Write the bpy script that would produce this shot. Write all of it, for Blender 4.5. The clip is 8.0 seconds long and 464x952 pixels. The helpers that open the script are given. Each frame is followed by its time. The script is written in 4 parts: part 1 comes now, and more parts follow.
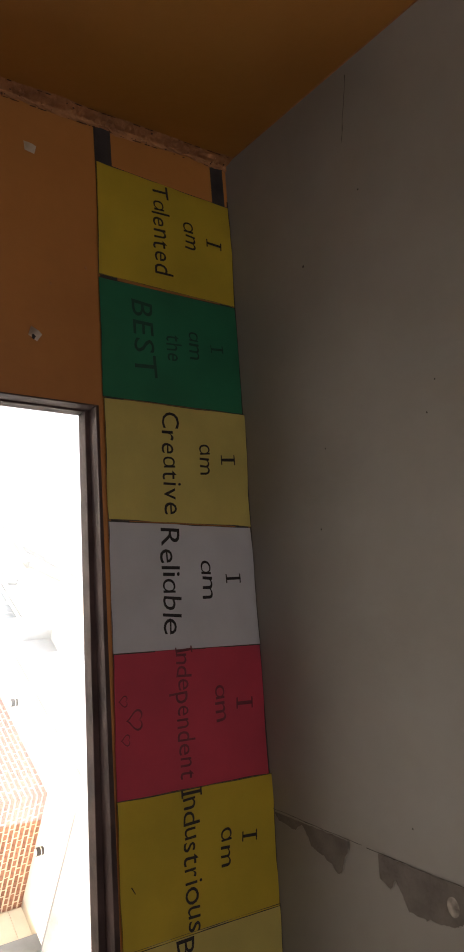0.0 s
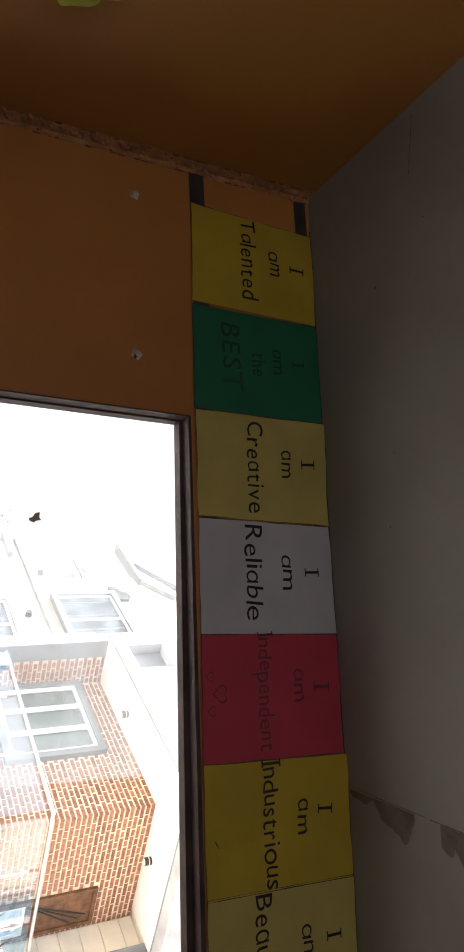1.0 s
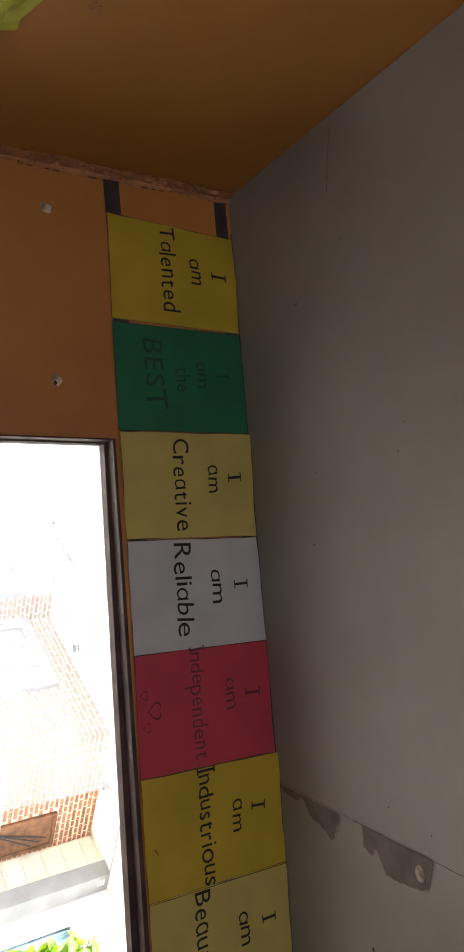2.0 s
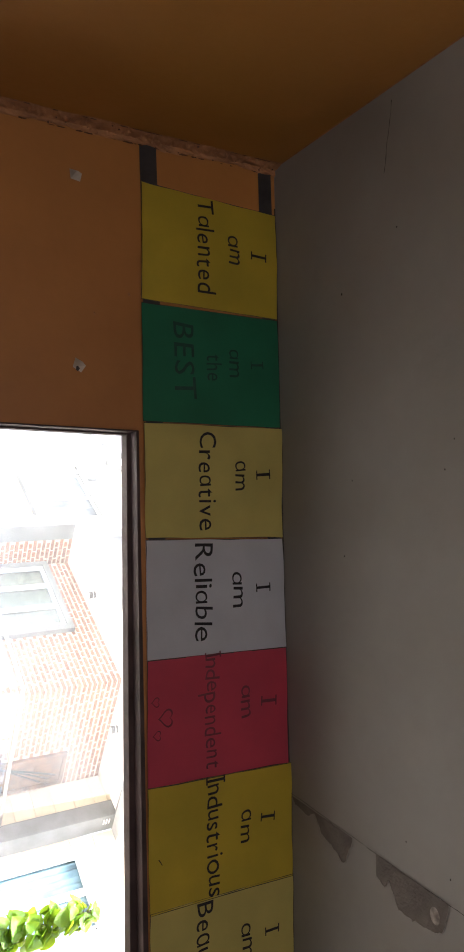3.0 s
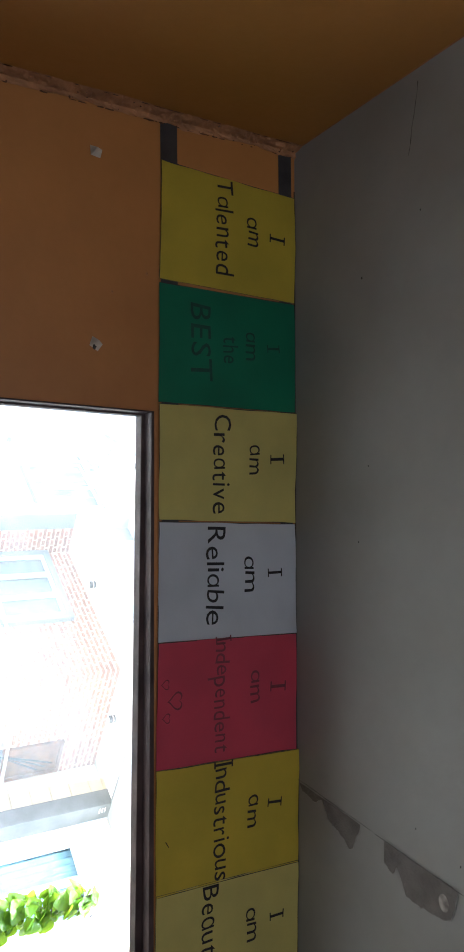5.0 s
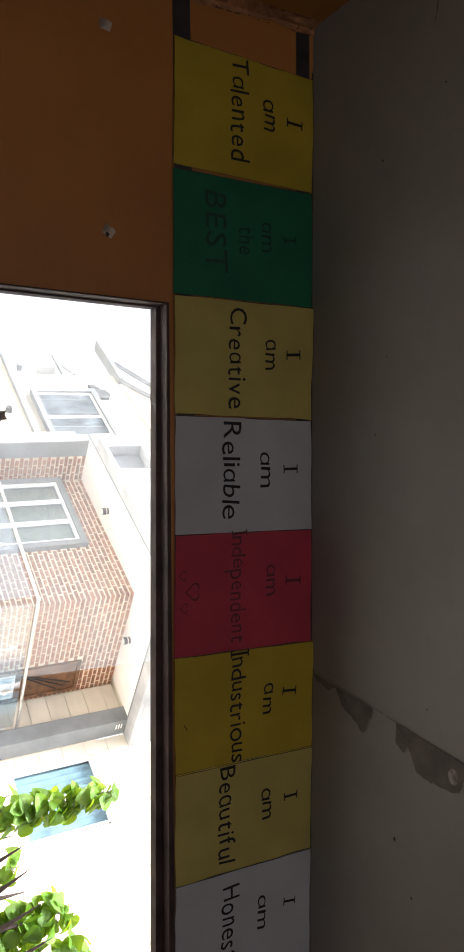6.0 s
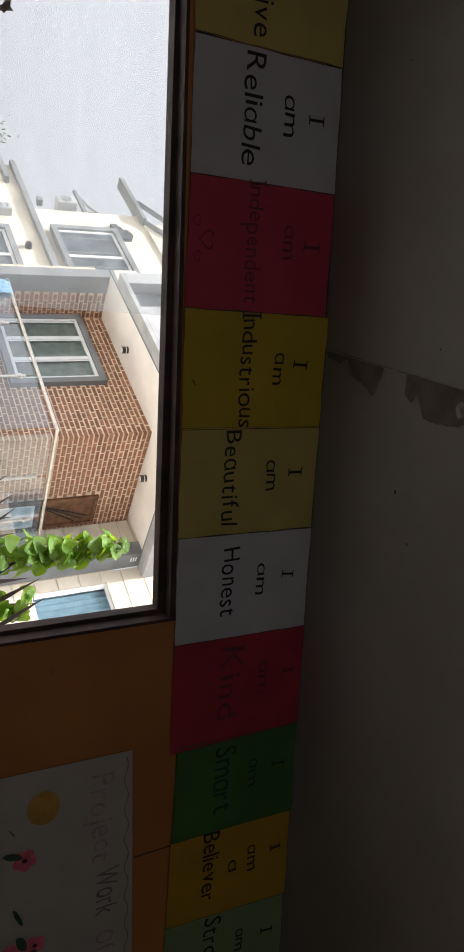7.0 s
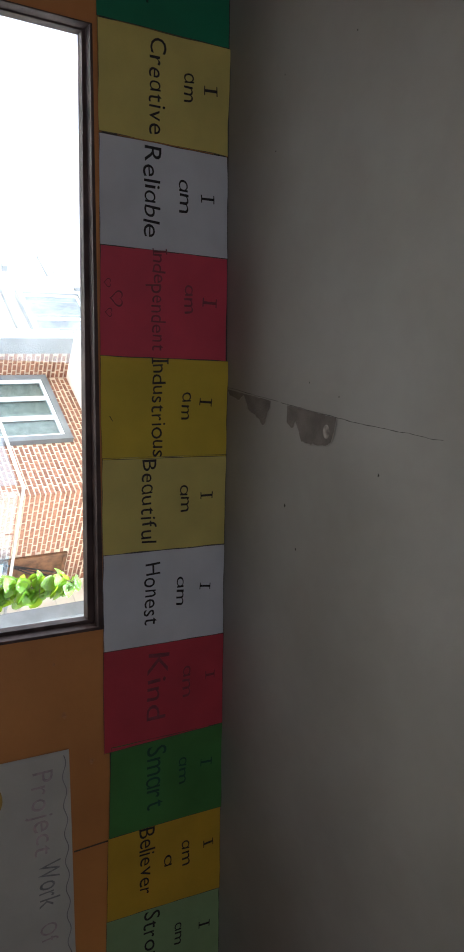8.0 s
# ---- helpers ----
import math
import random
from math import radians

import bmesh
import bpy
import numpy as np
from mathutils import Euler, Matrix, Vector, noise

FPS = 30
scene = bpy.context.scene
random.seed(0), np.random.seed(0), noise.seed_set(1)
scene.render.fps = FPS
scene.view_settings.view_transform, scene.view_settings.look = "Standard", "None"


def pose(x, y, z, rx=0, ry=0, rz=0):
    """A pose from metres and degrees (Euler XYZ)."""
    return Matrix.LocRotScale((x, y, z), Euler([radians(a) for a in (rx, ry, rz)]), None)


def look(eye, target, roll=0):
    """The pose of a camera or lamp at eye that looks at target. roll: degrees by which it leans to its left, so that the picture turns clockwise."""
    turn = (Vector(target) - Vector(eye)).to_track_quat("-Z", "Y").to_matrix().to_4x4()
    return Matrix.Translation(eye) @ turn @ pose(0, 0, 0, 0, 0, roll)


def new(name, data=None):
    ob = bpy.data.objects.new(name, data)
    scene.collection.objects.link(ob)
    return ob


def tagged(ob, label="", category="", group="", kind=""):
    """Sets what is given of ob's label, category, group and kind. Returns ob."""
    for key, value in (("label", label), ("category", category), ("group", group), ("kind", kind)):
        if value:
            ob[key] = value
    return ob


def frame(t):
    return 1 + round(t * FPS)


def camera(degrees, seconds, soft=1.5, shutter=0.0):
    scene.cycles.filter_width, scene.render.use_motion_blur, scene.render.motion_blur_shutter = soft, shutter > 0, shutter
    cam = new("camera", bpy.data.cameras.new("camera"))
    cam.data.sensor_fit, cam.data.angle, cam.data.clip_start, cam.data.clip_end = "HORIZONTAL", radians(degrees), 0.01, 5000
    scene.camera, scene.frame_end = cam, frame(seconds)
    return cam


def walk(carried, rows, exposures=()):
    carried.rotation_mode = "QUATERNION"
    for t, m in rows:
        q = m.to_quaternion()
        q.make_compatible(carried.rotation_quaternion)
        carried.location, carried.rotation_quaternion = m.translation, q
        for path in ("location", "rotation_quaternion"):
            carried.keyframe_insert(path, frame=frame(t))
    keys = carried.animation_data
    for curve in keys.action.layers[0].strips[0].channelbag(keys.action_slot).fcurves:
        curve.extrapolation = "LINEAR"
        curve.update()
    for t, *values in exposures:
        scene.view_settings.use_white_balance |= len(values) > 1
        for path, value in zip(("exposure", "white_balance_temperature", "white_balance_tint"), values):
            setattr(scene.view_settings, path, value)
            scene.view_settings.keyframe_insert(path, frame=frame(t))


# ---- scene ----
cam = camera(34.4, 8.0, soft=1.9)
EXPOSURES = ((0, 2.85, 6830, 16), (0.5, 3.35, 6380, 16), (1, 2.35, 6430, 16), (1.5, 2.6, 6580, 16), (2, 3.1, 6430, 15), (3.3, 2.88, 6380, 16), (3.5, 2.88, 6380, 16), (4, 3.25, 6280, 15), (4.6, 3.35, 5200, 3), (5.8, 2.2, 6250, 14), (6, 2.15, 6350, 14), (6.5, 1.45, 6150, 10), (7, 1.15, 6400, 14), (7.5, 2.6, 6250, 12), (8, 2.65, 5700, 9))
PATH = [
    (0, (0.841, -1.081, 1.656), (0.527, 0.502, 2.837), 92.5),
    (0.5, (0.886, -1.116, 1.629), (0.605, 0.526, 2.735), 92.3),
    (1, (0.903, -1.219, 1.623), (0.515, 0.506, 2.556), 93.4),
    (1.5, (0.866, -1.282, 1.646), (0.459, 0.384, 2.674), 91.0),
    (2, (0.728, -1.278, 1.64), (0.553, 0.405, 2.706), 88.2),
    (2.2, (0.679, -1.251, 1.65), (0.56, 0.434, 2.72), 89.3),
    (3.3, (0.629, -1.202, 1.682), (0.585, 0.528, 2.684), 89.1),
    (3.5, (0.62, -1.215, 1.679), (0.537, 0.5, 2.705), 89.7),
    (4, (0.607, -1.218, 1.668), (0.416, 0.498, 2.676), 92.4),
    (4.5, (0.63, -1.196, 1.672), (0.525, 0.525, 2.685), 91.0),
    (4.7, (0.644, -1.187, 1.664), (0.557, 0.532, 2.682), 90.8),
    (5.8, (0.685, -1.18, 1.666), (0.829, 0.563, 2.638), 87.6),
    (6, (0.718, -1.177, 1.657), (0.868, 0.56, 2.637), 87.1),
    (6.5, (0.895, -1.152, 1.658), (1.194, 0.639, 2.495), 86.8),
    (7, (1.089, -1.209, 1.66), (1.592, 0.499, 2.572), 84.5),
    (7.5, (1.123, -1.336, 1.648), (1.704, 0.335, 2.581), 81.9),
    (8, (1.101, -1.468, 1.661), (1.46, 0.234, 2.648), 84.5),
]
walk(cam, [(t, look(eye, target, roll)) for t, eye, target, roll in PATH], EXPOSURES)
SKY, SUN, BACK_W = 0.135, 3.0, 2.0

# ---- light ----
SUN_TO = Vector((-0.30, -0.20, 0.92)).normalized()
sky_world = bpy.data.worlds.new("sky")
scene.world = sky_world
sky_world.use_nodes = True
wn = sky_world.node_tree.nodes
sky_tex = wn.new("ShaderNodeTexSky")
sky_tex.sky_type = "NISHITA"
sky_tex.sun_disc = False
sky_tex.sun_elevation = math.asin(SUN_TO.z)
sky_tex.sun_rotation = math.atan2(SUN_TO.x, SUN_TO.y)
sky_tex.dust_density = 7.0
haze = wn.new("ShaderNodeHueSaturation")
haze.inputs["Saturation"].default_value = 0.14
sky_world.node_tree.links.new(sky_tex.outputs[0], haze.inputs["Color"])
sky_world.node_tree.links.new(haze.outputs[0], wn["Background"].inputs[0])
wn["Background"].inputs[1].default_value = SKY
sun = new("sun", bpy.data.lights.new("sun", "SUN"))
sun.data.energy, sun.data.angle, sun.data.color = SUN, radians(0.5), (1.0, 0.95, 0.87)
sun.matrix_world = look(SUN_TO * 30, (0, 0, 0))


def opening_light(x, y, z, tx, ty, tz, w, h, watts, colour):
    """Daylight that comes in at an opening of the room."""
    lamp = new("daylight", bpy.data.lights.new("daylight", "AREA"))
    lamp.data.shape, lamp.data.size, lamp.data.size_y = "RECTANGLE", w, h
    lamp.data.energy, lamp.data.color = watts, colour
    lamp.matrix_world = look((x, y, z), (tx, ty, tz))


opening_light(1.3, -3.62, 1.5, 1.3, 0, 1.5, 1.7, 0.9, BACK_W, (0.95, 0.955, 0.975))

# ---- materials ----


def socket(node, name, value):
    node.inputs[name].default_value = value


def mat(name, col, rough=0.7, vary=0.12, scale=6.0, bump=0.1, fine=90.0, metal=0.0, hue=None, island=0.0, spec=0.5):
    """A surface with colour variation at two scales and fine relief."""
    m = bpy.data.materials.new(name)
    m.use_nodes = True
    n, l = m.node_tree.nodes, m.node_tree.links
    p = n["Principled BSDF"]
    tc = n.new("ShaderNodeTexCoord")
    big, small = n.new("ShaderNodeTexNoise"), n.new("ShaderNodeTexNoise")
    for node, s in ((big, scale), (small, fine)):
        socket(node, "Scale", s)
        socket(node, "Detail", 5.0)
        l.new(tc.outputs["Object"], node.inputs["Vector"])
    mix = n.new("ShaderNodeMix")
    mix.data_type = "RGBA"
    other = hue or [c * (1 - 2.2 * vary) for c in col]
    mix.inputs["A"].default_value = (*[min(1, c * (1 + vary)) for c in col], 1)
    mix.inputs["B"].default_value = (*other, 1)
    ramp = n.new("ShaderNodeMapRange")
    socket(ramp, "From Min", 0.35)
    socket(ramp, "From Max", 0.7)
    l.new(big.outputs["Fac"], ramp.inputs["Value"])
    l.new(ramp.outputs[0], mix.inputs["Factor"])
    hsv = n.new("ShaderNodeHueSaturation")
    l.new(mix.outputs["Result"], hsv.inputs["Color"])
    val = n.new("ShaderNodeMath")
    val.operation = "MULTIPLY_ADD"
    val.inputs[1].default_value, val.inputs[2].default_value = vary * 1.2, 1 - vary * 0.6
    l.new(small.outputs["Fac"], val.inputs[0])
    last = val.outputs[0]
    if island:
        info = n.new("ShaderNodeObjectInfo")
        add = n.new("ShaderNodeMath")
        add.operation = "MULTIPLY_ADD"
        add.inputs[1].default_value = island
        l.new(info.outputs["Random"], add.inputs[0])
        l.new(last, add.inputs[2])
        sub = n.new("ShaderNodeMath")
        sub.operation = "SUBTRACT"
        sub.inputs[1].default_value = island / 2
        l.new(add.outputs[0], sub.inputs[0])
        last = sub.outputs[0]
    l.new(last, hsv.inputs["Value"])
    l.new(hsv.outputs[0], p.inputs["Base Color"])
    socket(p, "Roughness", rough)
    socket(p, "Metallic", metal)
    socket(p, "Specular IOR Level", spec)
    if bump:
        b = n.new("ShaderNodeBump")
        socket(b, "Strength", bump)
        socket(b, "Distance", 0.004)
        l.new(small.outputs["Fac"], b.inputs["Height"])
        l.new(b.outputs[0], p.inputs["Normal"])
    return m


def glass(name, tint, gloss=1.0, dirt=0.0):
    """Thin clear pane: lets light through and mirrors by Fresnel; a little dust."""
    m = bpy.data.materials.new(name)
    m.use_nodes = True
    n, l = m.node_tree.nodes, m.node_tree.links
    n.remove(n["Principled BSDF"])
    out = n["Material Output"]
    tr, gl, fr, mix = n.new("ShaderNodeBsdfTransparent"), n.new("ShaderNodeBsdfGlossy"), n.new("ShaderNodeLayerWeight"), n.new("ShaderNodeMixShader")
    tr.inputs[0].default_value = (*tint, 1)
    gl.inputs["Roughness"].default_value = 0.02
    power, sc = n.new("ShaderNodeMath"), n.new("ShaderNodeMath")
    power.operation, sc.operation = "POWER", "MULTIPLY_ADD"
    power.inputs[1].default_value = 4.0
    sc.inputs[1].default_value, sc.inputs[2].default_value = 0.9 * gloss, 0.045 * gloss
    l.new(fr.outputs["Facing"], power.inputs[0])
    l.new(power.outputs[0], sc.inputs[0])
    l.new(sc.outputs[0], mix.inputs[0])
    l.new(tr.outputs[0], mix.inputs[1])
    l.new(gl.outputs[0], mix.inputs[2])
    last = mix
    if dirt:
        tc, no, mr = n.new("ShaderNodeTexCoord"), n.new("ShaderNodeTexNoise"), n.new("ShaderNodeMapRange")
        wipe = n.new("ShaderNodeMapping")
        wipe.inputs["Rotation"].default_value = (0, 0.5, 0)
        wipe.inputs["Scale"].default_value = (2.2, 1.0, 9.0)
        socket(no, "Scale", 2.0)
        socket(no, "Detail", 6.0)
        socket(mr, "From Min", 0.38)
        socket(mr, "From Max", 0.72)
        socket(mr, "To Min", dirt * 0.55)
        socket(mr, "To Max", dirt)
        l.new(tc.outputs["Object"], wipe.inputs["Vector"])
        l.new(wipe.outputs["Vector"], no.inputs["Vector"])
        l.new(no.outputs["Fac"], mr.inputs["Value"])
        dust, mix2 = n.new("ShaderNodeBsdfTranslucent"), n.new("ShaderNodeMixShader")
        dust.inputs[0].default_value = (0.74, 0.80, 0.86, 1)
        l.new(mr.outputs[0], mix2.inputs[0])
        l.new(mix.outputs[0], mix2.inputs[1])
        l.new(dust.outputs[0], mix2.inputs[2])
        last = mix2
    l.new(last.outputs[0], out.inputs["Surface"])
    return m


def leaf_mat(name, col, thru):
    m = mat(name, col, 0.27, 0.32, 30, 0.4, 140, island=0.8)
    n, l = m.node_tree.nodes, m.node_tree.links
    tl, mix = n.new("ShaderNodeBsdfTranslucent"), n.new("ShaderNodeMixShader")
    tl.inputs[0].default_value = (*thru, 1)
    mix.inputs[0].default_value = 0.36
    l.new(n["Principled BSDF"].outputs[0], mix.inputs[1])
    l.new(tl.outputs[0], mix.inputs[2])
    l.new(mix.outputs[0], n["Material Output"].inputs["Surface"])
    return m


M = {
    "orange": mat("orange_wall_paint", (0.39, 0.158, 0.036), 0.5, 0.09, 2.6, 0.14, 60, hue=(0.315, 0.120, 0.026)),
    "ochre": mat("ochre_wall_paint", (0.355, 0.156, 0.030), 0.5, 0.09, 2.6, 0.14, 60, hue=(0.32, 0.135, 0.024)),
    "ceiling": mat("ceiling_paint", (0.318, 0.310, 0.287), 0.8, 0.07, 2.1, 0.3, 30, hue=(0.252, 0.236, 0.210)),
    "bare": mat("bare_plaster", (0.175, 0.155, 0.138), 0.95, 0.12, 22, 0.5, 200),
    "rim": mat("curled_paint", (0.40, 0.37, 0.33), 0.7, 0.1, 30, 0.2, 120),
    "bared": mat("pale_filler", (0.42, 0.38, 0.33), 0.9, 0.3, 60, 0.5, 200),
    "crack": mat("dark_crack", (0.05, 0.04, 0.035), 0.95, 0.3, 60, 0.2, 200),
    "rubble": mat("crumbled_filler", (0.38, 0.175, 0.072), 0.85, 0.16, 34, 0.9, 150, hue=(0.26, 0.115, 0.050)),
    "pit": mat("crumbled_pit", (0.11, 0.045, 0.024), 0.95, 0.3, 60, 0.4, 200),
    "tape": mat("dark_tape", (0.035, 0.03, 0.03), 0.5, 0.2, 30, 0.1, 200),
    "plaster": mat("plain_plaster", (0.26, 0.19, 0.13), 0.8, 0.1, 3, 0.2, 60),
    "floor": mat("floor_cement", (0.15, 0.14, 0.13), 0.6, 0.15, 3, 0.2, 60),
    "frame": mat("brown_frame", (0.058, 0.037, 0.034), 0.6, 0.22, 20, 0.15, 160, spec=0.15),
    "yellow": mat("yellow_paper", (0.68, 0.52, 0.05), 0.65, 0.05, 9, 0.05, 240),
    "pale_yellow": mat("pale_yellow_paper", (0.69, 0.59, 0.19), 0.65, 0.05, 9, 0.05, 240),
    "gold": mat("gold_paper", (0.62, 0.40, 0.03), 0.65, 0.05, 9, 0.05, 240),
    "green": mat("green_paper", (0.022, 0.235, 0.115), 0.6, 0.08, 9, 0.05, 240),
    "leafgreen": mat("leaf_green_paper", (0.085, 0.26, 0.06), 0.6, 0.08, 9, 0.05, 240),
    "white": mat("white_paper", (0.70, 0.70, 0.73), 0.7, 0.04, 9, 0.05, 240),
    "red": mat("red_paper", (0.66, 0.075, 0.125), 0.6, 0.06, 9, 0.05, 240),
    "crimson": mat("crimson_paper", (0.56, 0.055, 0.08), 0.6, 0.06, 9, 0.05, 240),
    "mint": mat("pale_green_paper", (0.32, 0.44, 0.22), 0.65, 0.06, 9, 0.05, 240),
    "blue": mat("blue_paper", (0.03, 0.17, 0.36), 0.6, 0.06, 9, 0.05, 240),
    "ink": mat("black_marker", (0.012, 0.009, 0.009), 0.7, 0.2, 80, 0.05, 300),
    "ink_green": mat("marker_on_green", (0.004, 0.052, 0.030), 0.6, 0.2, 80, 0.05, 300),
    "ink_red": mat("marker_on_red", (0.15, 0.020, 0.034), 0.6, 0.2, 80, 0.05, 300),
    # edge shadow between the sheets, put into a dark line colour
    "paper_edge": mat("paper_edge_shade", (0.05, 0.042, 0.036), 0.7, 0.3, 60, 0.05, 300),
    "pencil": mat("pencil_line", (0.40, 0.31, 0.31), 0.6, 0.2, 80, 0.05, 300),
    "pencil_dark": mat("dark_pencil_line", (0.20, 0.19, 0.19), 0.6, 0.2, 80, 0.05, 300),
    "chart": mat("white_chart_paper", (0.62, 0.595, 0.54), 0.7, 0.06, 6, 0.05, 200),
    "disc": mat("ochre_paint", (0.42, 0.25, 0.04), 0.7, 0.15, 30, 0.05, 200),
    "pink": mat("pink_paint", (0.62, 0.13, 0.17), 0.7, 0.2, 40, 0.05, 200),
    "darkleaf": mat("dark_green_paint", (0.03, 0.07, 0.05), 0.7, 0.2, 40, 0.05, 200),
    "petal": mat("yellow_green_craft_paper", (0.70, 0.72, 0.11), 0.6, 0.1, 12, 0.05, 200),
    "petal_pink": mat("pink_craft_paper", (0.45, 0.06, 0.12), 0.6, 0.15, 20, 0.05, 200),
    "teal": mat("teal_craft_paper", (0.02, 0.38, 0.17), 0.6, 0.1, 20, 0.05, 200),
    "purple": mat("purple_craft_paper", (0.06, 0.03, 0.14), 0.6, 0.1, 20, 0.05, 200),
    "scrap": mat("dull_tape_scrap", (0.50, 0.42, 0.34), 0.6, 0.1, 40, 0.05, 200),
    "drytape": leaf_mat("dried_leaf", (0.20, 0.17, 0.14), (0.34, 0.30, 0.26)),
    "brick": mat("brown_brick", (0.30, 0.142, 0.084), 0.85, 0.2, 20, 0.5, 140, hue=(0.20, 0.090, 0.060), island=0.5),
    "mortar": mat("cream_mortar", (0.68, 0.56, 0.42), 0.9, 0.12, 10, 0.4, 140),
    "grey": mat("grey_render", (0.20, 0.215, 0.225), 0.75, 0.1, 3, 0.2, 60),
    "pale_grey": mat("pale_weathered_render", (0.36, 0.375, 0.385), 0.8, 0.14, 2.5, 0.25, 50),
    "weathered": mat("weathered_dark_grey", (0.085, 0.095, 0.10), 0.9, 0.25, 6, 0.3, 60),
    "cream": mat("cream_render", (0.66, 0.62, 0.52), 0.8, 0.08, 2, 0.2, 50),
    "siding": mat("cream_cladding", (0.72, 0.67, 0.56), 0.7, 0.05, 3, 0.1, 50, island=0.06),
    "soffit": mat("white_soffit", (0.86, 0.84, 0.80), 0.22, 0.05, 2, 0.08, 50),
    "upvc": mat("white_window_frame", (0.75, 0.77, 0.78), 0.35, 0.04, 6, 0.04, 100),
    # shade of unlit rooms, put into a dark base colour
    "room_shade": mat("painted_room_shade", (0.09, 0.112, 0.13), 0.6, 0.3, 3, 0.0, 40),
    "curtain": mat("grey_blue_curtain", (0.56, 0.64, 0.70), 0.8, 0.2, 5, 0.1, 40),
    "sheer": mat("pale_sheer_curtain", (0.72, 0.79, 0.81), 0.8, 0.12, 5, 0.1, 40),
    "steel": mat("brushed_steel", (0.62, 0.60, 0.56), 0.3, 0.08, 20, 0.05, 200, metal=0.9),
    "lampblack": mat("dark_lamp_metal", (0.03, 0.03, 0.032), 0.4, 0.2, 30, 0.05, 200),
    "lens": mat("frosted_lens", (0.7, 0.7, 0.68), 0.4, 0.05, 30, 0.0, 200),
    "doorwood": mat("brown_door_wood", (0.16, 0.075, 0.035), 0.5, 0.25, 12, 0.2, 120),
    "spike": mat("brown_painted_iron", (0.05, 0.031, 0.025), 0.55, 0.3, 30, 0.3, 160),
    # lighter than the spikes: sunlight on the rail is in its colour
    "rail": mat("sunlit_brown_iron", (0.17, 0.09, 0.065), 0.6, 0.25, 30, 0.3, 160),
    "stem": mat("green_brown_stem", (0.14, 0.13, 0.05), 0.7, 0.25, 40, 0.3, 160),
    # pale tone set to throw light up under the balcony soffit
    "yard": mat("pale_bounce_slab", (0.60, 0.57, 0.51), 0.9, 0.12, 0.8, 0.3, 14),
    "ground": mat("paving_ground", (0.10, 0.095, 0.085), 0.9, 0.15, 0.6, 0.3, 12),
    "boundary": mat("weathered_boundary_wall", (0.22, 0.21, 0.19), 0.9, 0.2, 2, 0.4, 40),
    "tank": mat("pale_blue_tank", (0.30, 0.37, 0.40), 0.5, 0.1, 4, 0.1, 40),
    "cloth": mat("blue_cloth", (0.16, 0.34, 0.52), 0.8, 0.2, 20, 0.2, 120),
    "pale_leaf": mat("pale_green_foliage", (0.16, 0.23, 0.15), 0.7, 0.3, 10, 0.1, 60),
    "leaf": leaf_mat("green_leaf", (0.078, 0.190, 0.011), (0.38, 0.57, 0.03)),
    "pane": glass("window_glass", (0.97, 0.98, 0.98), 0.5, 0.17),
    "house_glass": glass("house_glass", (0.70, 0.78, 0.82), 0.7),
    "rail_glass": glass("balcony_glass", (0.90, 0.94, 0.96), 2.4),
}

# ---- building helpers ----


def part(name, bm, material, parent=None, label=""):
    """Links a bmesh as one mesh object under a thing or a part."""
    me = bpy.data.meshes.new(name)
    bm.normal_update()
    bm.to_mesh(me)
    bm.free()
    me.materials.append(M[material] if isinstance(material, str) else material)
    ob = new(name, me)
    ob.parent = parent
    if label:
        ob["label"] = label
    return ob


def thing(name, m, label, category, group="", kind=""):
    ob = new(name)
    ob.matrix_basis = m
    return tagged(ob, label, category, group, kind)


def block(bm, x0, x1, y0, y1, z0, z1, bevel=0.0):
    """A box with optional rounded edges."""
    r = bmesh.ops.create_cube(bm, size=1)
    vs = r["verts"]
    for v in vs:
        v.co = Vector((x0 + (v.co.x + 0.5) * (x1 - x0), y0 + (v.co.y + 0.5) * (y1 - y0), z0 + (v.co.z + 0.5) * (z1 - z0)))
    if bevel:
        es = list({e for v in vs for e in v.link_edges})
        bmesh.ops.bevel(bm, geom=es, offset=bevel, segments=2, affect="EDGES", profile=0.6)
    return bm


def blocks(*sizes, bevel=0.0):
    bm = bmesh.new()
    for s in sizes:
        block(bm, *s, bevel=bevel)
    return bm


def rod(bm, a, b, r, r2=None, seg=10):
    """A round bar from a to b, tapered to r2."""
    a, b = Vector(a), Vector(b)
    d = b - a
    m = Matrix.Translation((a + b) / 2) @ d.to_track_quat("Z", "Y").to_matrix().to_4x4()
    bmesh.ops.create_cone(bm, cap_ends=True, segments=seg, radius1=r, radius2=r if r2 is None else r2, depth=d.length, matrix=m)
    return bm


def smooth(ob):
    for p in ob.data.polygons:
        p.use_smooth = True
    ob.data.set_sharp_from_angle(angle=radians(40))
    return ob


def wall_with_hole(x0, x1, y0, y1, z0, z1, hx0, hx1, hz0, hz1):
    return blocks((x0, hx0, y0, y1, z0, z1), (hx1, x1, y0, y1, z0, z1), (hx0, hx1, y0, y1, hz1, z1), (hx0, hx1, y0, y1, z0, hz0))


# ---- the room ----
RX, RY, H = 4.6, -3.6, 2.5
WX0, WX1, WZ0, WZ1 = 0.519, 1.719, 1.2, 2.195


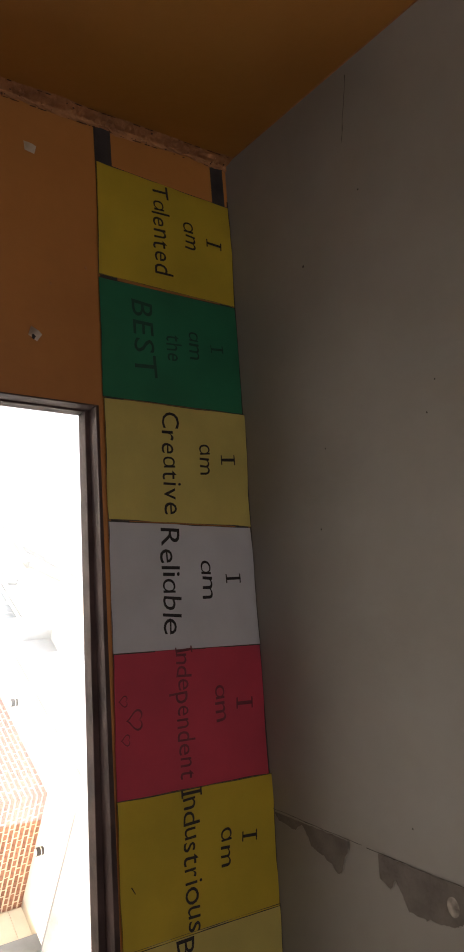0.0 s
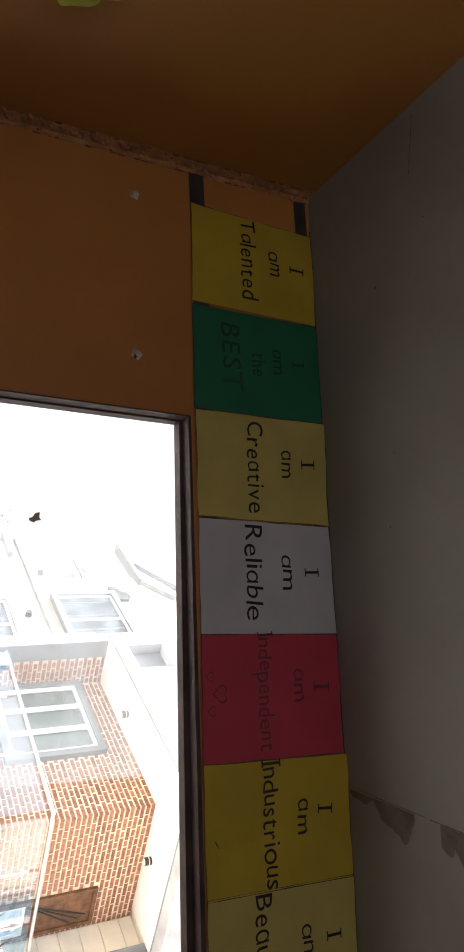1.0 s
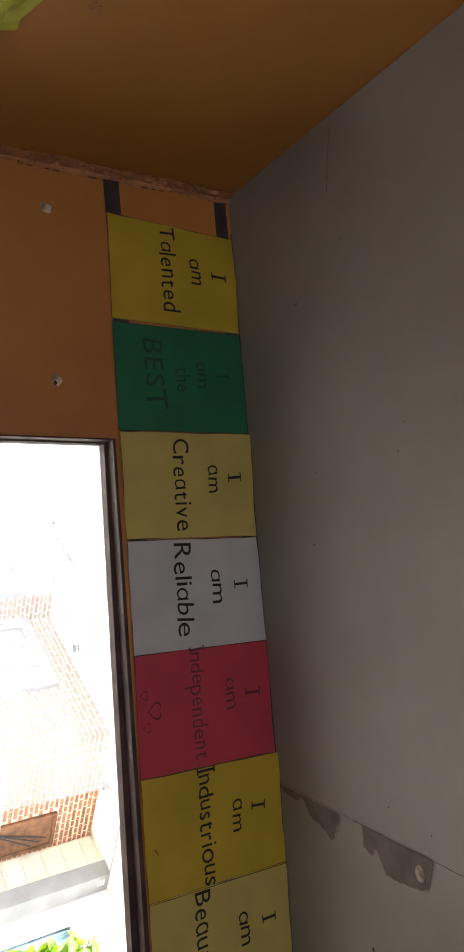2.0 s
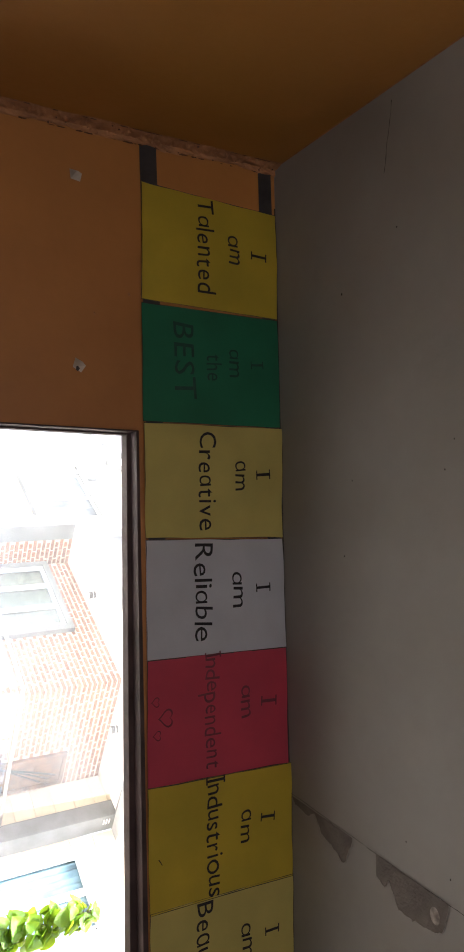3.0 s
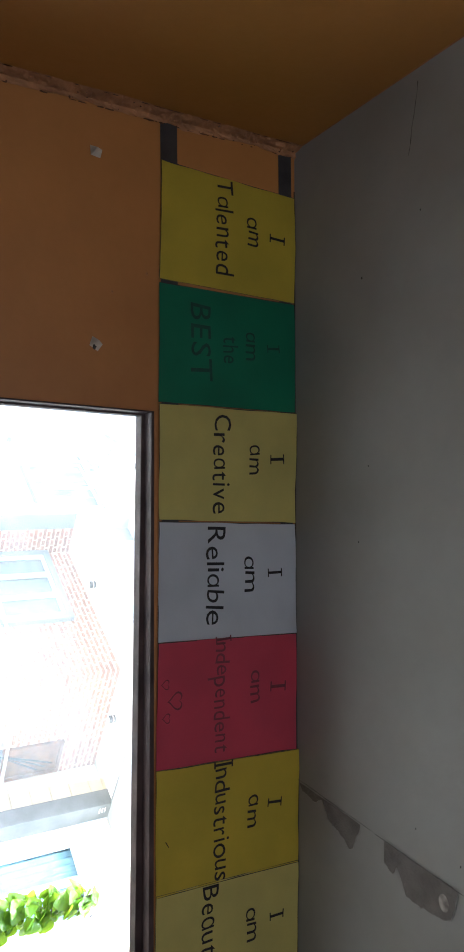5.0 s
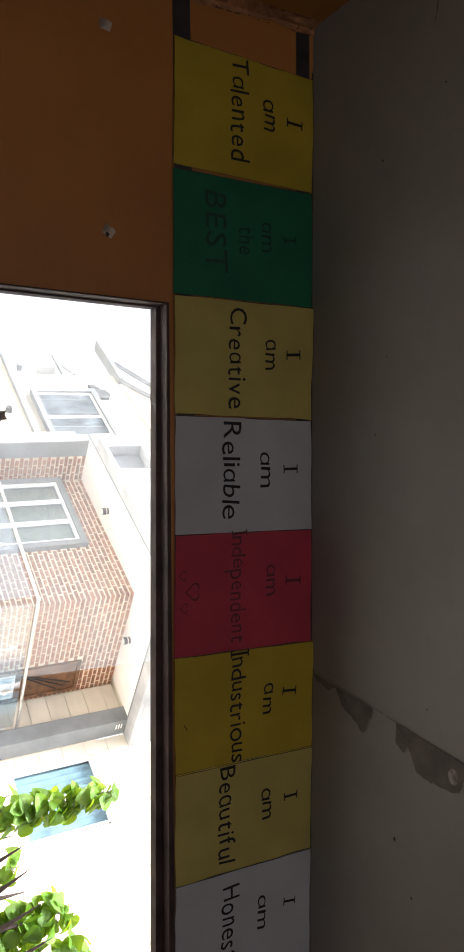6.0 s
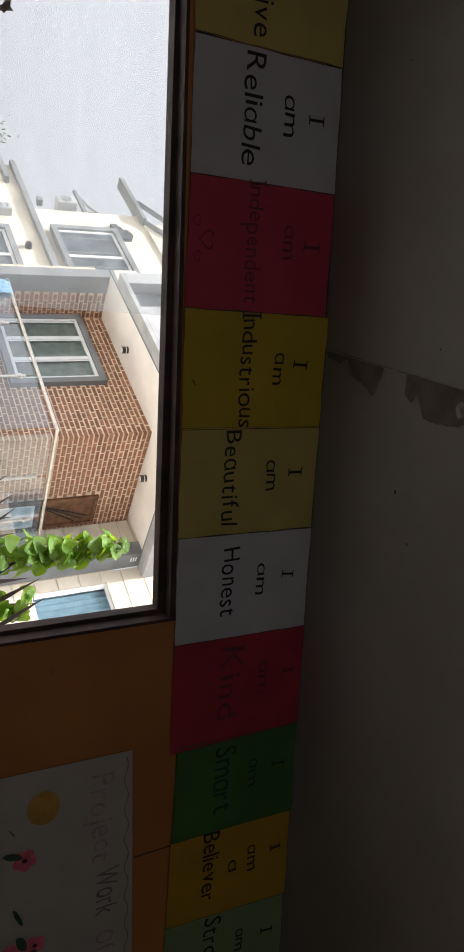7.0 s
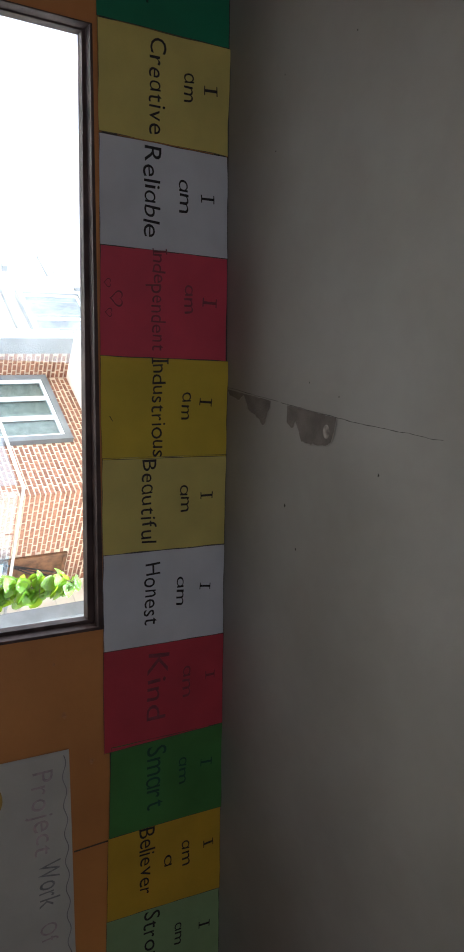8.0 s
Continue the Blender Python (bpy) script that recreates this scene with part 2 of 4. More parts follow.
def corner_at(f, left, top):
    """A corner of the window frame: f runs from its outer edge (0) to the glazing edge (1); the old frame is a little out of square."""
    z = 2.199 * (1 - f) + 2.188 * f if left else 2.192 * (1 - f) + 2.167 * f
    if not top:
        z = WZ0 + 0.016 * f
    x = 0.519 * (1 - f) + 0.525 * f if left else 1.719 * (1 - f) + 1.704 * f
    return x + 0.036 * (z - 2.19), z


def settle(bm):
    """The opening follows the old frame, a little out of square."""
    for v in bm.verts:
        x, z = v.co.x, v.co.z
        left = abs(x - WX0) < 0.0005
        if left or abs(x - WX1) < 0.0005:
            (xa, za), (xb, zb) = corner_at(0, left, False), corner_at(0, left, True)
            v.co.x = xa + (xb - xa) * (z - za) / (zb - za)
            if abs(z - WZ1) < 0.0005:
                v.co.x, v.co.z = xb, zb
    return bm


tagged(part("wall_front", settle(wall_with_hole(-0.2, RX + 0.2, 0, 0.046, -0.15, H, WX0, WX1, WZ0, WZ1)), "orange"), "orange painted wall with a wide window", "wall", kind="structure")
tagged(part("wall_left", blocks((-0.2, 0, RY, 0, -0.15, H)), "ochre"), "orange-brown painted side wall", "wall", kind="structure")
tagged(part("wall_right", blocks((RX, RX + 0.2, RY, 0, -0.15, H)), "plaster"), "plain plastered side wall", "wall", kind="structure")
tagged(part("wall_back", wall_with_hole(-0.2, RX + 0.2, RY - 0.2, RY, -0.15, H, 0.4, 2.2, 1.0, 2.0), "plaster"), "plain plastered wall with a window opening", "wall", kind="structure")
tagged(part("floor", blocks((0, RX, RY, 0, -0.15, 0)), "floor"), "grey cement floor", "floor", kind="structure")


def ceil_z(x):
    """The ceiling sags a little away from the corner."""
    return H - 0.004 * min(1.0, max(0.0, x / 0.9)) - 0.012 * max(0.0, x - 1.3)


def ceiling():
    """Slab with a gently uneven, painted underside."""
    bm = bmesh.new()
    bmesh.ops.create_grid(bm, x_segments=60, y_segments=50, size=0.5)
    for v in bm.verts:
        x, y = -0.2 + (v.co.x + 0.5) * (RX + 0.4), RY - 0.2 + (v.co.y + 0.5) * (0.246 - RY)
        inside = min(1, max(0, min(x, -y) * 6))
        v.co = Vector((x, y, ceil_z(x) + inside * 0.0014 * noise.noise(Vector((x * 2, y * 2, 3)))))
    bmesh.ops.reverse_faces(bm, faces=bm.faces)
    block(bm, -0.2, RX + 0.2, RY - 0.2, 0.046, H + 0.012, H + 0.13)
    return bm


ceil = tagged(part("ceiling", ceiling(), "ceiling"), "off-white painted ceiling with peeling patches", "ceiling", kind="structure")
smooth(ceil)


def frame_bar(a, b, f0, f1, y0, y1):
    """One mitred bar of the frame between two corners, each given as (left, top)."""
    bm = bmesh.new()
    ring = [corner_at(f0, *a), corner_at(f0, *b), corner_at(f1, *b), corner_at(f1, *a)]
    lo, hi = [[bm.verts.new((x, y, z)) for x, z in ring] for y in (y0, y1)]
    bm.faces.new(lo)
    bm.faces.new(hi[::-1])
    for k in range(4):
        bm.faces.new((lo[k], hi[k], hi[(k + 1) % 4], lo[(k + 1) % 4]))
    bmesh.ops.recalc_face_normals(bm, faces=bm.faces[:])
    bmesh.ops.bevel(bm, geom=bm.edges[:], offset=0.0008, segments=2, affect="EDGES", profile=0.6)
    return bm


def window():
    """Brown frame, deep and stepped; one frameless dusty pane closes half of it, the rest stands open."""
    w = thing("window_1", pose(0, 0, 0), "dark brown framed window, half open beside its dusty frameless pane", "window", kind="structure")
    sides = (("jamb", (True, False), (True, True)), ("jamb", (False, False), (False, True)), ("head", (True, True), (False, True)), ("sill", (True, False), (False, False)))
    for f0, f1, y0, y1 in ((0.0, 0.45, -0.005, 0.026), (0.01, 1.0, 0.0245, 0.0505)):
        for n, a, b in sides:
            part(n, frame_bar(a, b, f0, f1, y0, y1), "frame", w)
    bm = bmesh.new()
    ring = [corner_at(0.8, True, False), (1.107, WZ0 + 0.013), (1.152, 2.1785), corner_at(0.8, True, True)]
    lo, hi = [[bm.verts.new((x, y, z)) for x, z in ring] for y in (0.0515, 0.0555)]
    bm.faces.new(lo)
    bm.faces.new(hi[::-1])
    for k in range(4):
        bm.faces.new((lo[k], hi[k], hi[(k + 1) % 4], lo[(k + 1) % 4]))
    pane = part("pane", bm, "pane", w)
    pane.visible_shadow = False


window()


def corner_filler():
    """Crumbling strip of filler down the corner of the two orange walls."""
    bm = bmesh.new()
    nz, na = 230, 7
    rows = []
    for i in range(nz + 1):
        z = 1.2 + (H - 1.2) * i / nz
        wx = 0.013 + 0.006 * noise.noise(Vector((0, 0, z * 9))) + 0.004 * noise.noise(Vector((5, 0, z * 40)))
        wy = 0.028 + 0.006 * noise.noise(Vector((7, 0, z * 11)))
        row = []
        for j in range(na + 1):
            f = j / na
            out = 0.0050 * math.sin(math.pi * f) * (0.5 + 1.6 * abs(noise.noise(Vector((f * 9, 2, z * 70)))) + 0.5 * noise.noise(Vector((f * 3, 8, z * 160))))
            x, y = (0.0, -wy * (1 - f * 2.5)) if f < 0.4 else (wx * (f - 0.4) / 0.6, 0.0)
            row.append(bm.verts.new((x + out + 0.0004, y - out - 0.0004, z)))
        rows.append(row)
    for a, b in zip(rows, rows[1:]):
        for j in range(na):
            bm.faces.new((a[j], a[j + 1], b[j + 1], b[j]))
    return bm


def filler_pits():
    """Crumbled holes and dark broken edges along the strip of filler."""
    bm = bmesh.new()
    rnd = random.Random(21)
    for i in range(130):
        z, f, r = rnd.uniform(1.6, H - 0.005), rnd.choice((0.03, 0.97, rnd.uniform(0.1, 0.9))), rnd.uniform(0.0006, 0.0021)
        out = 0.0045 * math.sin(math.pi * f) * 1.3 + 0.0012
        x, y = (0.0, -0.028 * (1 - f * 2.5)) if f < 0.4 else (0.013 * (f - 0.4) / 0.6, 0.0)
        c = Vector((x + out, y - out, z))
        u = Vector((0.7, 0.7, 0)) if 0.1 < f < 0.9 else (Vector((0, 1, 0)) if f < 0.4 else Vector((1, 0, 0)))
        long = rnd.uniform(1.0, 1.6) if 0.1 < f < 0.9 else rnd.uniform(2.0, 7.0)
        bm.faces.new([bm.verts.new(c + u * (r * rnd.uniform(0.6, 1.1) * math.cos(a)) + Vector((0, 0, r * long * rnd.uniform(0.6, 1.1) * math.sin(a)))) for a in [k * math.tau / 7 for k in range(7)]])
    return bm


filler = tagged(part("corner_filler_trim", corner_filler(), "rubble"), "crumbling brown filler strip down the wall corner", "trim", kind="structure")
part("crumbled_pits", filler_pits(), "pit", filler, "dark crumbled pits")


def peel(name, y0, y1, depths, seed):
    """Flaked paint: bare plaster along the ceiling joint, with a ragged raised rim of paint."""
    rnd = random.Random(seed)
    holder = thing(name, pose(1.211, 0, ceil_z(1.2) - 0.0020), "flaked patch of bare brown plaster on the ceiling", "peeling paint", "flaked patches on the ceiling", "structure")
    n = 90
    top, low = [], []
    for i in range(n + 1):
        f = i / n
        y = y0 + (y1 - y0) * f
        k = f * (len(depths) - 1)
        a = min(int(k), len(depths) - 2)
        d = depths[a] + (depths[a + 1] - depths[a]) * (k - a)
        d = max(0.001, d + 0.0045 * noise.noise(Vector((y * 130, seed, 0))) + 0.002 * noise.noise(Vector((y * 420, seed, 1))))
        base = -0.07 * (y + 0.01)
        top.append((base + 0.0012 * noise.noise(Vector((y * 90, seed, 5))), y))
        low.append((base + d, y + rnd.uniform(-0.001, 0.001)))
    bm = bmesh.new()
    a = [bm.verts.new((x, y, 0)) for x, y in top]
    b = [bm.verts.new((x, y, 0)) for x, y in low]
    for i in range(n):
        bm.faces.new((a[i], a[i + 1], b[i + 1], b[i]))
    part("bare_patch", bm, "bare", holder)
    bm = bmesh.new()
    for i in range(n):
        p, q = low[i], low[i + 1]
        w = 0.0008 + 0.0012 * abs(noise.noise(Vector((p[1] * 80, seed, 9))))
        lift = -0.0003 - 0.0007 * abs(noise.noise(Vector((p[1] * 50, seed, 2))))
        v = [bm.verts.new(c) for c in ((p[0], p[1], lift), (q[0], q[1], lift), (q[0] + w, q[1], 0.0005), (p[0] + w, p[1], 0.0005))]
        bm.faces.new(v)
    part("paint_rim", bm, "rim", holder, "lifted edge of old paint")


peel("flaked_paint", -0.010, -0.186, (0.003, 0.012, 0.013, 0.014, 0.016, 0.018, 0.009, 0.004, 0.012, 0.031, 0.034, 0.037, 0.040, 0.043, 0.047, 0.056, 0.050, 0.026, 0.010), 1)
peel("flaked_paint", -0.246, -0.402, (0.034, 0.038, 0.046, 0.027, 0.042, 0.061, 0.063, 0.063, 0.062, 0.061, 0.060, 0.059, 0.058, 0.056, 0.052, 0.042, 0.005), 2)


def crack(name, pts, w, seed, label):
    bm = bmesh.new()
    rows = []
    for (x0, y0), (x1, y1) in zip(pts, pts[1:]):
        for i in range(30):
            f = i / 30
            x, y = x0 + (x1 - x0) * f, y0 + (y1 - y0) * f
            ww = w * (0.25 + 0.9 * abs(noise.noise(Vector((x * 60, y * 60, seed)))))
            j = 0.0016 * noise.noise(Vector((x * 40, y * 40, seed + 3)))
            side = Vector((y1 - y0, x0 - x1, 0)).normalized()
            c = Vector((x, y, 0)) + side * j
            rows.append((bm.verts.new(c - side * ww), bm.verts.new(c + side * ww)))
    for a, b in zip(rows, rows[1:]):
        bm.faces.new((a[0], b[0], b[1], a[1]))
    ob = part(name, bm, "crack")
    ob.location.z = ceil_z(pts[0][0]) - 0.0024
    return tagged(ob, label, "crack", kind="structure")


def bare_filler():
    bm = bmesh.new()
    c = bm.verts.new((0, 0, -0.0012))
    ring = [bm.verts.new(((0.013 + 0.004 * noise.noise(Vector((i, 0, 3)))) * math.cos(i / 16 * math.tau), (0.010 + 0.004 * noise.noise(Vector((i, 5, 3)))) * math.sin(i / 16 * math.tau), 0)) for i in range(16)]
    for i in range(16):
        bm.faces.new((c, ring[(i + 1) % 16], ring[i]))
    ob = tagged(part("exposed_filler", bm, "bared"), "pale lump of filler in the flaked ceiling patch", "peeling paint", kind="structure")
    ob.location = (1.266, -0.376, ceil_z(1.266) - 0.0035)


bare_filler()
tagged(part("ceiling_gap_trim", blocks((0.0003, 0.0016, RY, -0.03, H - 0.0024, H - 0.0004)), "rubble"), "dark hairline gap between wall and ceiling", "trim", kind="structure")
bm = bmesh.new()
for i in range(60):
    x = 0.08 + 3.0 * i / 60
    block(bm, x, x + 0.05, -0.0018, -0.0005, ceil_z(x) - 0.0020 - 0.0016 * abs(noise.noise(Vector((x * 14, 0, 0)))), ceil_z(x + 0.05) - 0.0002)
tagged(part("ceiling_gap_trim", bm, "crack"), "dark hairline gap between wall and ceiling", "trim", kind="structure")

crack("ceiling_crack", ((1.206, -0.002), (1.2235, -0.222)), 0.0009, 1, "thin dark crack along the ceiling joint")
crack("ceiling_crack", ((1.2245, -0.224), (1.241, -0.45), (1.249, -0.67)), 0.0010, 2, "thin dark crack along the ceiling joint")


def speck(name, x, y, z, r, normal, material, label, seed):
    """A small irregular mark with a little thickness."""
    rnd = random.Random(seed)
    bm = bmesh.new()
    q = Vector(normal).to_track_quat("Z", "Y")
    ring = []
    for i in range(11):
        a = i / 11 * math.tau
        rr = r * rnd.uniform(0.55, 1.15)
        ring.append(bm.verts.new(q @ Vector((rr * math.cos(a), rr * math.sin(a) * 0.8, 0.0))))
    c = bm.verts.new(q @ Vector((0, 0, r * 0.25)))
    for i in range(11):
        bm.faces.new((ring[i], ring[(i + 1) % 11], c))
    ob = part(name, bm, material)
    ob.location = (x, y, z)
    return tagged(ob, label, "mark", kind="structure")


for i, (x, y, r) in enumerate(((1.430, -0.246, 0.004), (1.510, -0.289, 0.003), (1.324, -0.521, 0.003), (0.297, -0.200, 0.003), (0.607, -0.423, 0.002), (0.746, -0.188, 0.0018), (0.617, -0.214, 0.0018), (0.564, -0.443, 0.002), (2.550, -0.367, 0.011), (1.18, -0.318, 0.002), (1.20, -0.408, 0.002), (0.225, -0.339, 0.002))):
    speck("ceiling_nail_mark", x, y, ceil_z(x) - 0.0018, r, (0, 0, -1), "crack", "small dark nail mark on the ceiling", i)
for i, (x, z, r) in enumerate(((0.322, 2.1245, 0.003), (0.283, 2.188, 0.004), (2.0216, 2.159, 0.008), (1.897, 2.0995, 0.009), (1.775, 1.959, 0.010), (2.61, 1.9966, 0.010), (1.778, 2.082, 0.005))):
    speck("wall_stain", x, -0.0008, z, r, (0, -1, 0), "rubble", "small dark stain on the orange wall", 20 + i)
crack("ceiling_crack", ((0.023, -0.337), (0.062, -0.329), (0.134, -0.313)), 0.0013, 5, "short hairline crack in the ceiling paint")

# wall joint below the papers
bm = bmesh.new()
for i in range(14):
    z0, z1 = 2.112 + 0.08 * i / 14, 2.112 + 0.08 * (i + 1) / 14
    block(bm, 2.2285 + 0.0001 * i, 2.2315 + 0.0001 * i, -0.0012, 0.001, z0, z1)
tagged(part("wall_joint_trim", bm, "crack"), "dark joint line in the orange wall panel", "trim", kind="structure")

# ---- things on the window wall ----
tape_group = "dark tape bands behind the papers"
for z0, z1 in ((2.2145, 2.247), (2.462, 2.491)):
    bm = bmesh.new()
    n = 60
    rows = []
    for i in range(n + 1):
        x = 0.010 + 2.95 * i / n
        dz = -0.013 * max(0.0, x - 1.0) + 0.0018 * noise.noise(Vector((x * 12, z0, 0)))
        rows.append([bm.verts.new(c) for c in ((x, -0.0004, z0 + dz), (x, -0.0012, z0 + dz), (x, -0.0012, z1 + dz), (x, -0.0004, z1 + dz))])
    for a, b in zip(rows, rows[1:]):
        for j in range(3):
            bm.faces.new((a[j], a[j + 1], b[j + 1], b[j]))
    bm.faces.new(rows[0])
    tagged(part("tape_band", bm, "tape"), "dark tape band on the orange wall behind the papers", "tape", tape_group)


SHAPES = {}
GAP = 0.09


def text_shape(word):
    """Outlines of some letters in the built-in font, as points and faces."""
    if word in SHAPES:
        return SHAPES[word]
    cu = bpy.data.curves.new("word", "FONT")
    cu.body, cu.size, cu.resolution_u, cu.offset = word.replace("a", "\u0251"), 1.0, 3, 0.0
    ob = bpy.data.objects.new("word", cu)
    scene.collection.objects.link(ob)
    dg = bpy.context.evaluated_depsgraph_get()
    me = bpy.data.meshes.new_from_object(ob.evaluated_get(dg))
    grow = 1.0
    if word == "a":
        grow = max(p[1] for p in text_shape("o")[0]) / max(v.co.y for v in me.vertices)
    SHAPES[word] = [(v.co.x * grow, v.co.y * grow) for v in me.vertices], [tuple(p.vertices) for p in me.polygons]
    bpy.data.objects.remove(ob)
    bpy.data.curves.remove(cu)
    bpy.data.meshes.remove(me)
    return SHAPES[word]


def sheet(corners, bow, seed):
    """The map from a paper's own (s, t) to the wall: bl, br, tl, tr as (x, z)."""
    bl, br, tl, tr = [Vector(c) for c in corners]

    def at(s, t, lift=0.0):
        p = (bl * (1 - s) + br * s) * (1 - t) + (tl * (1 - s) + tr * s) * t
        wave = bow * (1 - math.cos(math.tau * (s * 0.9 + 0.07 * seed))) * 0.5 + bow * 0.7 * (2 * t - 1) ** 2 * (0.5 + 0.5 * math.sin(seed + 3 * s))
        edge = 0.0012 * noise.noise(Vector((s * 3, t * 3, seed * 5.0)))
        return Vector((p.x, -0.0022 - wave - abs(edge) - lift, p.y))

    return at


def add_word(bm, at, word, s0, s1, t0, t1, seed, slant=-0.02):
    """One written word on a paper: s0..s1 across, capitals from t0 to t1. Each letter sits a little askew, as by hand."""
    cap = 0.70
    x0, x1 = 0.0, sum(max(p[0] for p in text_shape(ch)[0]) - min(p[0] for p in text_shape(ch)[0]) for ch in word) + GAP * (len(word) - 1)
    hand = random.Random(seed)

    def place(x, y):
        f, g = (x - x0) / max(1e-6, x1 - x0), y / cap
        return bm.verts.new(at(s0 + (s1 - s0) * f + slant * g * (t1 - t0), t0 + (t1 - t0) * g, 0.0007))

    right = 0.0
    for ch in word:
        letter, faces = text_shape(ch)
        right += max(p[0] for p in letter) - min(p[0] for p in letter) + (GAP if right else 0)
        lx0, lx1 = min(p[0] for p in letter), max(p[0] for p in letter)
        cx = (lx0 + lx1) / 2
        turn, grow, rise = hand.uniform(-0.07, 0.07), hand.uniform(0.90, 1.08), hand.uniform(-0.04, 0.04)
        wide = hand.uniform(0.9, 1.08)

        def spot(x, y):
            dx = (x - cx) * wide + 0.030 * noise.noise(Vector((x * 2.4, y * 2.4, seed + right)))
            dy = (y - 0.25) * grow + 0.030 * noise.noise(Vector((x * 2.4 + 9, y * 2.4, seed + right)))
            return place(right - lx1 + cx + dx * math.cos(turn) - dy * math.sin(turn), 0.25 + rise + dx * math.sin(turn) + dy * math.cos(turn))

        vs = [spot(p[0], p[1]) for p in letter]
        for f in faces:
            try:
                bm.faces.new([vs[k] for k in f])
            except ValueError:
                pass
        if ch == "I":
            w = 0.16 if len(word) == 1 else 0.13
            for yy in (-0.005, cap - 0.05):
                q = [spot(cx - w, yy), spot(cx, yy), spot(cx + w, yy), spot(cx + w, yy + 0.055), spot(cx, yy + 0.055), spot(cx - w, yy + 0.055)]
                for v in q:
                    v.co.y -= 0.0002
                bm.faces.new(q)


PAPER_LABEL = "{} paper sheet with handwritten words, stuck on the wall"


def paper(tone, material, ink, corners, words, seed, bow=0.002, hearts=(), ticks=()):
    p = thing("paper_sheet", pose(0, 0, 0), PAPER_LABEL.format(tone), "paper sheet", "row of coloured paper sheets")
    at = sheet(corners, bow, seed)
    bm = bmesh.new()
    n, k = 12, 14
    g = [[bm.verts.new(at(i / n, j / k)) for i in range(n + 1)] for j in range(k + 1)]
    for j in range(k):
        for i in range(n):
            bm.faces.new((g[j][i], g[j][i + 1], g[j + 1][i + 1], g[j + 1][i]))
    bmesh.ops.solidify(bm, geom=bm.faces[:], thickness=0.0003)
    smooth(part("sheet", bm, material, p))
    for w, s0, s1, t0, t1 in words:
        bm = bmesh.new()
        add_word(bm, at, w, s0, s1, t0, t1, seed * 7 + len(w))
        part("written_word", bm, ink, p, "the word " + w + " in marker")
    # dark line round the sheet paints the shadow at its edges
    bm = bmesh.new()
    for a, b, inward in (((0, 0), (1, 0), (0, 1)), ((1, 0), (1, 1), (-1, 0)), ((1, 1), (0, 1), (0, -1)), ((0, 1), (0, 0), (1, 0))):
        last = None
        for i in range(41):
            f = i / 40
            u, v = a[0] + (b[0] - a[0]) * f, a[1] + (b[1] - a[1]) * f
            w = max(0.0002, 0.0010 + 0.0014 * noise.noise(Vector((f * 5, seed * 3.1, a[0] * 7 + a[1] * 13))))
            pair = bm.verts.new(at(u, v, 0.0006)), bm.verts.new(at(u + inward[0] * w / 0.21, v + inward[1] * w / 0.29, 0.0006))
            if last:
                bm.faces.new((last[0], pair[0], pair[1], last[1]))
            last = pair
    part("sheet_edge_shade", bm, "paper_edge", p, "thin dark line for the shade at the sheet's edge")
    for s, t, size in ticks:
        bm = bmesh.new()
        bm.faces.new([bm.verts.new(at(s + u * size, t + v * size * 0.7, 0.0007)) for u, v in ((-0.5, -0.4), (0.5, 0.25), (0.5, 0.4), (-0.5, -0.2))])
        part("pen_tick", bm, ink, p)
    for s, t, size in hearts:
        bm = bmesh.new()
        n = 28
        ring = []
        for i in range(n):
            a = math.tau * i / n
            hx, hy = 16 * math.sin(a) ** 3 / 17, (13 * math.cos(a) - 5 * math.cos(2 * a) - 2 * math.cos(3 * a) - math.cos(4 * a)) / 17
            ring.append([bm.verts.new(at(s + size * hx * f, t + size * 0.75 * hy * f, 0.0007)) for f in (1.0, 0.80)])
        for i in range(n):
            a, b = ring[i], ring[(i + 1) % n]
            bm.faces.new((a[0], b[0], b[1], a[1]))
        part("drawn_heart", bm, ink, p)


paper("yellow", "yellow", "ink", ((0.079, 2.215), (0.288, 2.21), (0.094, 2.497), (0.298, 2.496)),
      (("I", 0.428, 0.452, 0.800, 0.910), ("am", 0.3, 0.565, 0.620, 0.740), ("Talented", 0.02, 0.865, 0.390, 0.520)), 1, 0.0025)
paper("dark green", "green", "ink_green", ((0.294, 2.21), (0.503, 2.208), (0.3, 2.495), (0.509, 2.496)),
      (("I", 0.428, 0.452, 0.770, 0.876), ("am", 0.316, 0.568, 0.615, 0.725), ("the", 0.378, 0.617, 0.445, 0.555), ("BEST", 0.13, 0.79, 0.215, 0.360)), 2, 0.0015)
paper("pale yellow", "pale_yellow", "ink", ((0.505, 2.208), (0.707, 2.207), (0.51, 2.498), (0.72, 2.494)),
      (("I", 0.418, 0.442, 0.794, 0.907), ("am", 0.31, 0.58, 0.630, 0.740), ("Creative", 0.06, 0.93, 0.369, 0.495)), 3, 0.0035)
paper("white", "white", "ink", ((0.709, 2.207), (0.919, 2.204), (0.722, 2.493), (0.931, 2.495)),
      (("I", 0.428, 0.452, 0.770, 0.882), ("am", 0.29, 0.605, 0.603, 0.715), ("Reliable", 0.04, 0.87, 0.330, 0.452)), 4)
paper("pinkish red", "red", "ink_red", ((0.917, 2.204), (1.136, 2.199), (0.929, 2.494), (1.149, 2.492)),
      (("I", 0.428, 0.452, 0.793, 0.900), ("am", 0.293, 0.563, 0.644, 0.750), ("Independent", 0.0, 0.93, 0.389, 0.502)), 5, 0.002,
      ((0.47, 0.125, 0.080), (0.335, 0.055, 0.044), (0.60, 0.065, 0.044)))
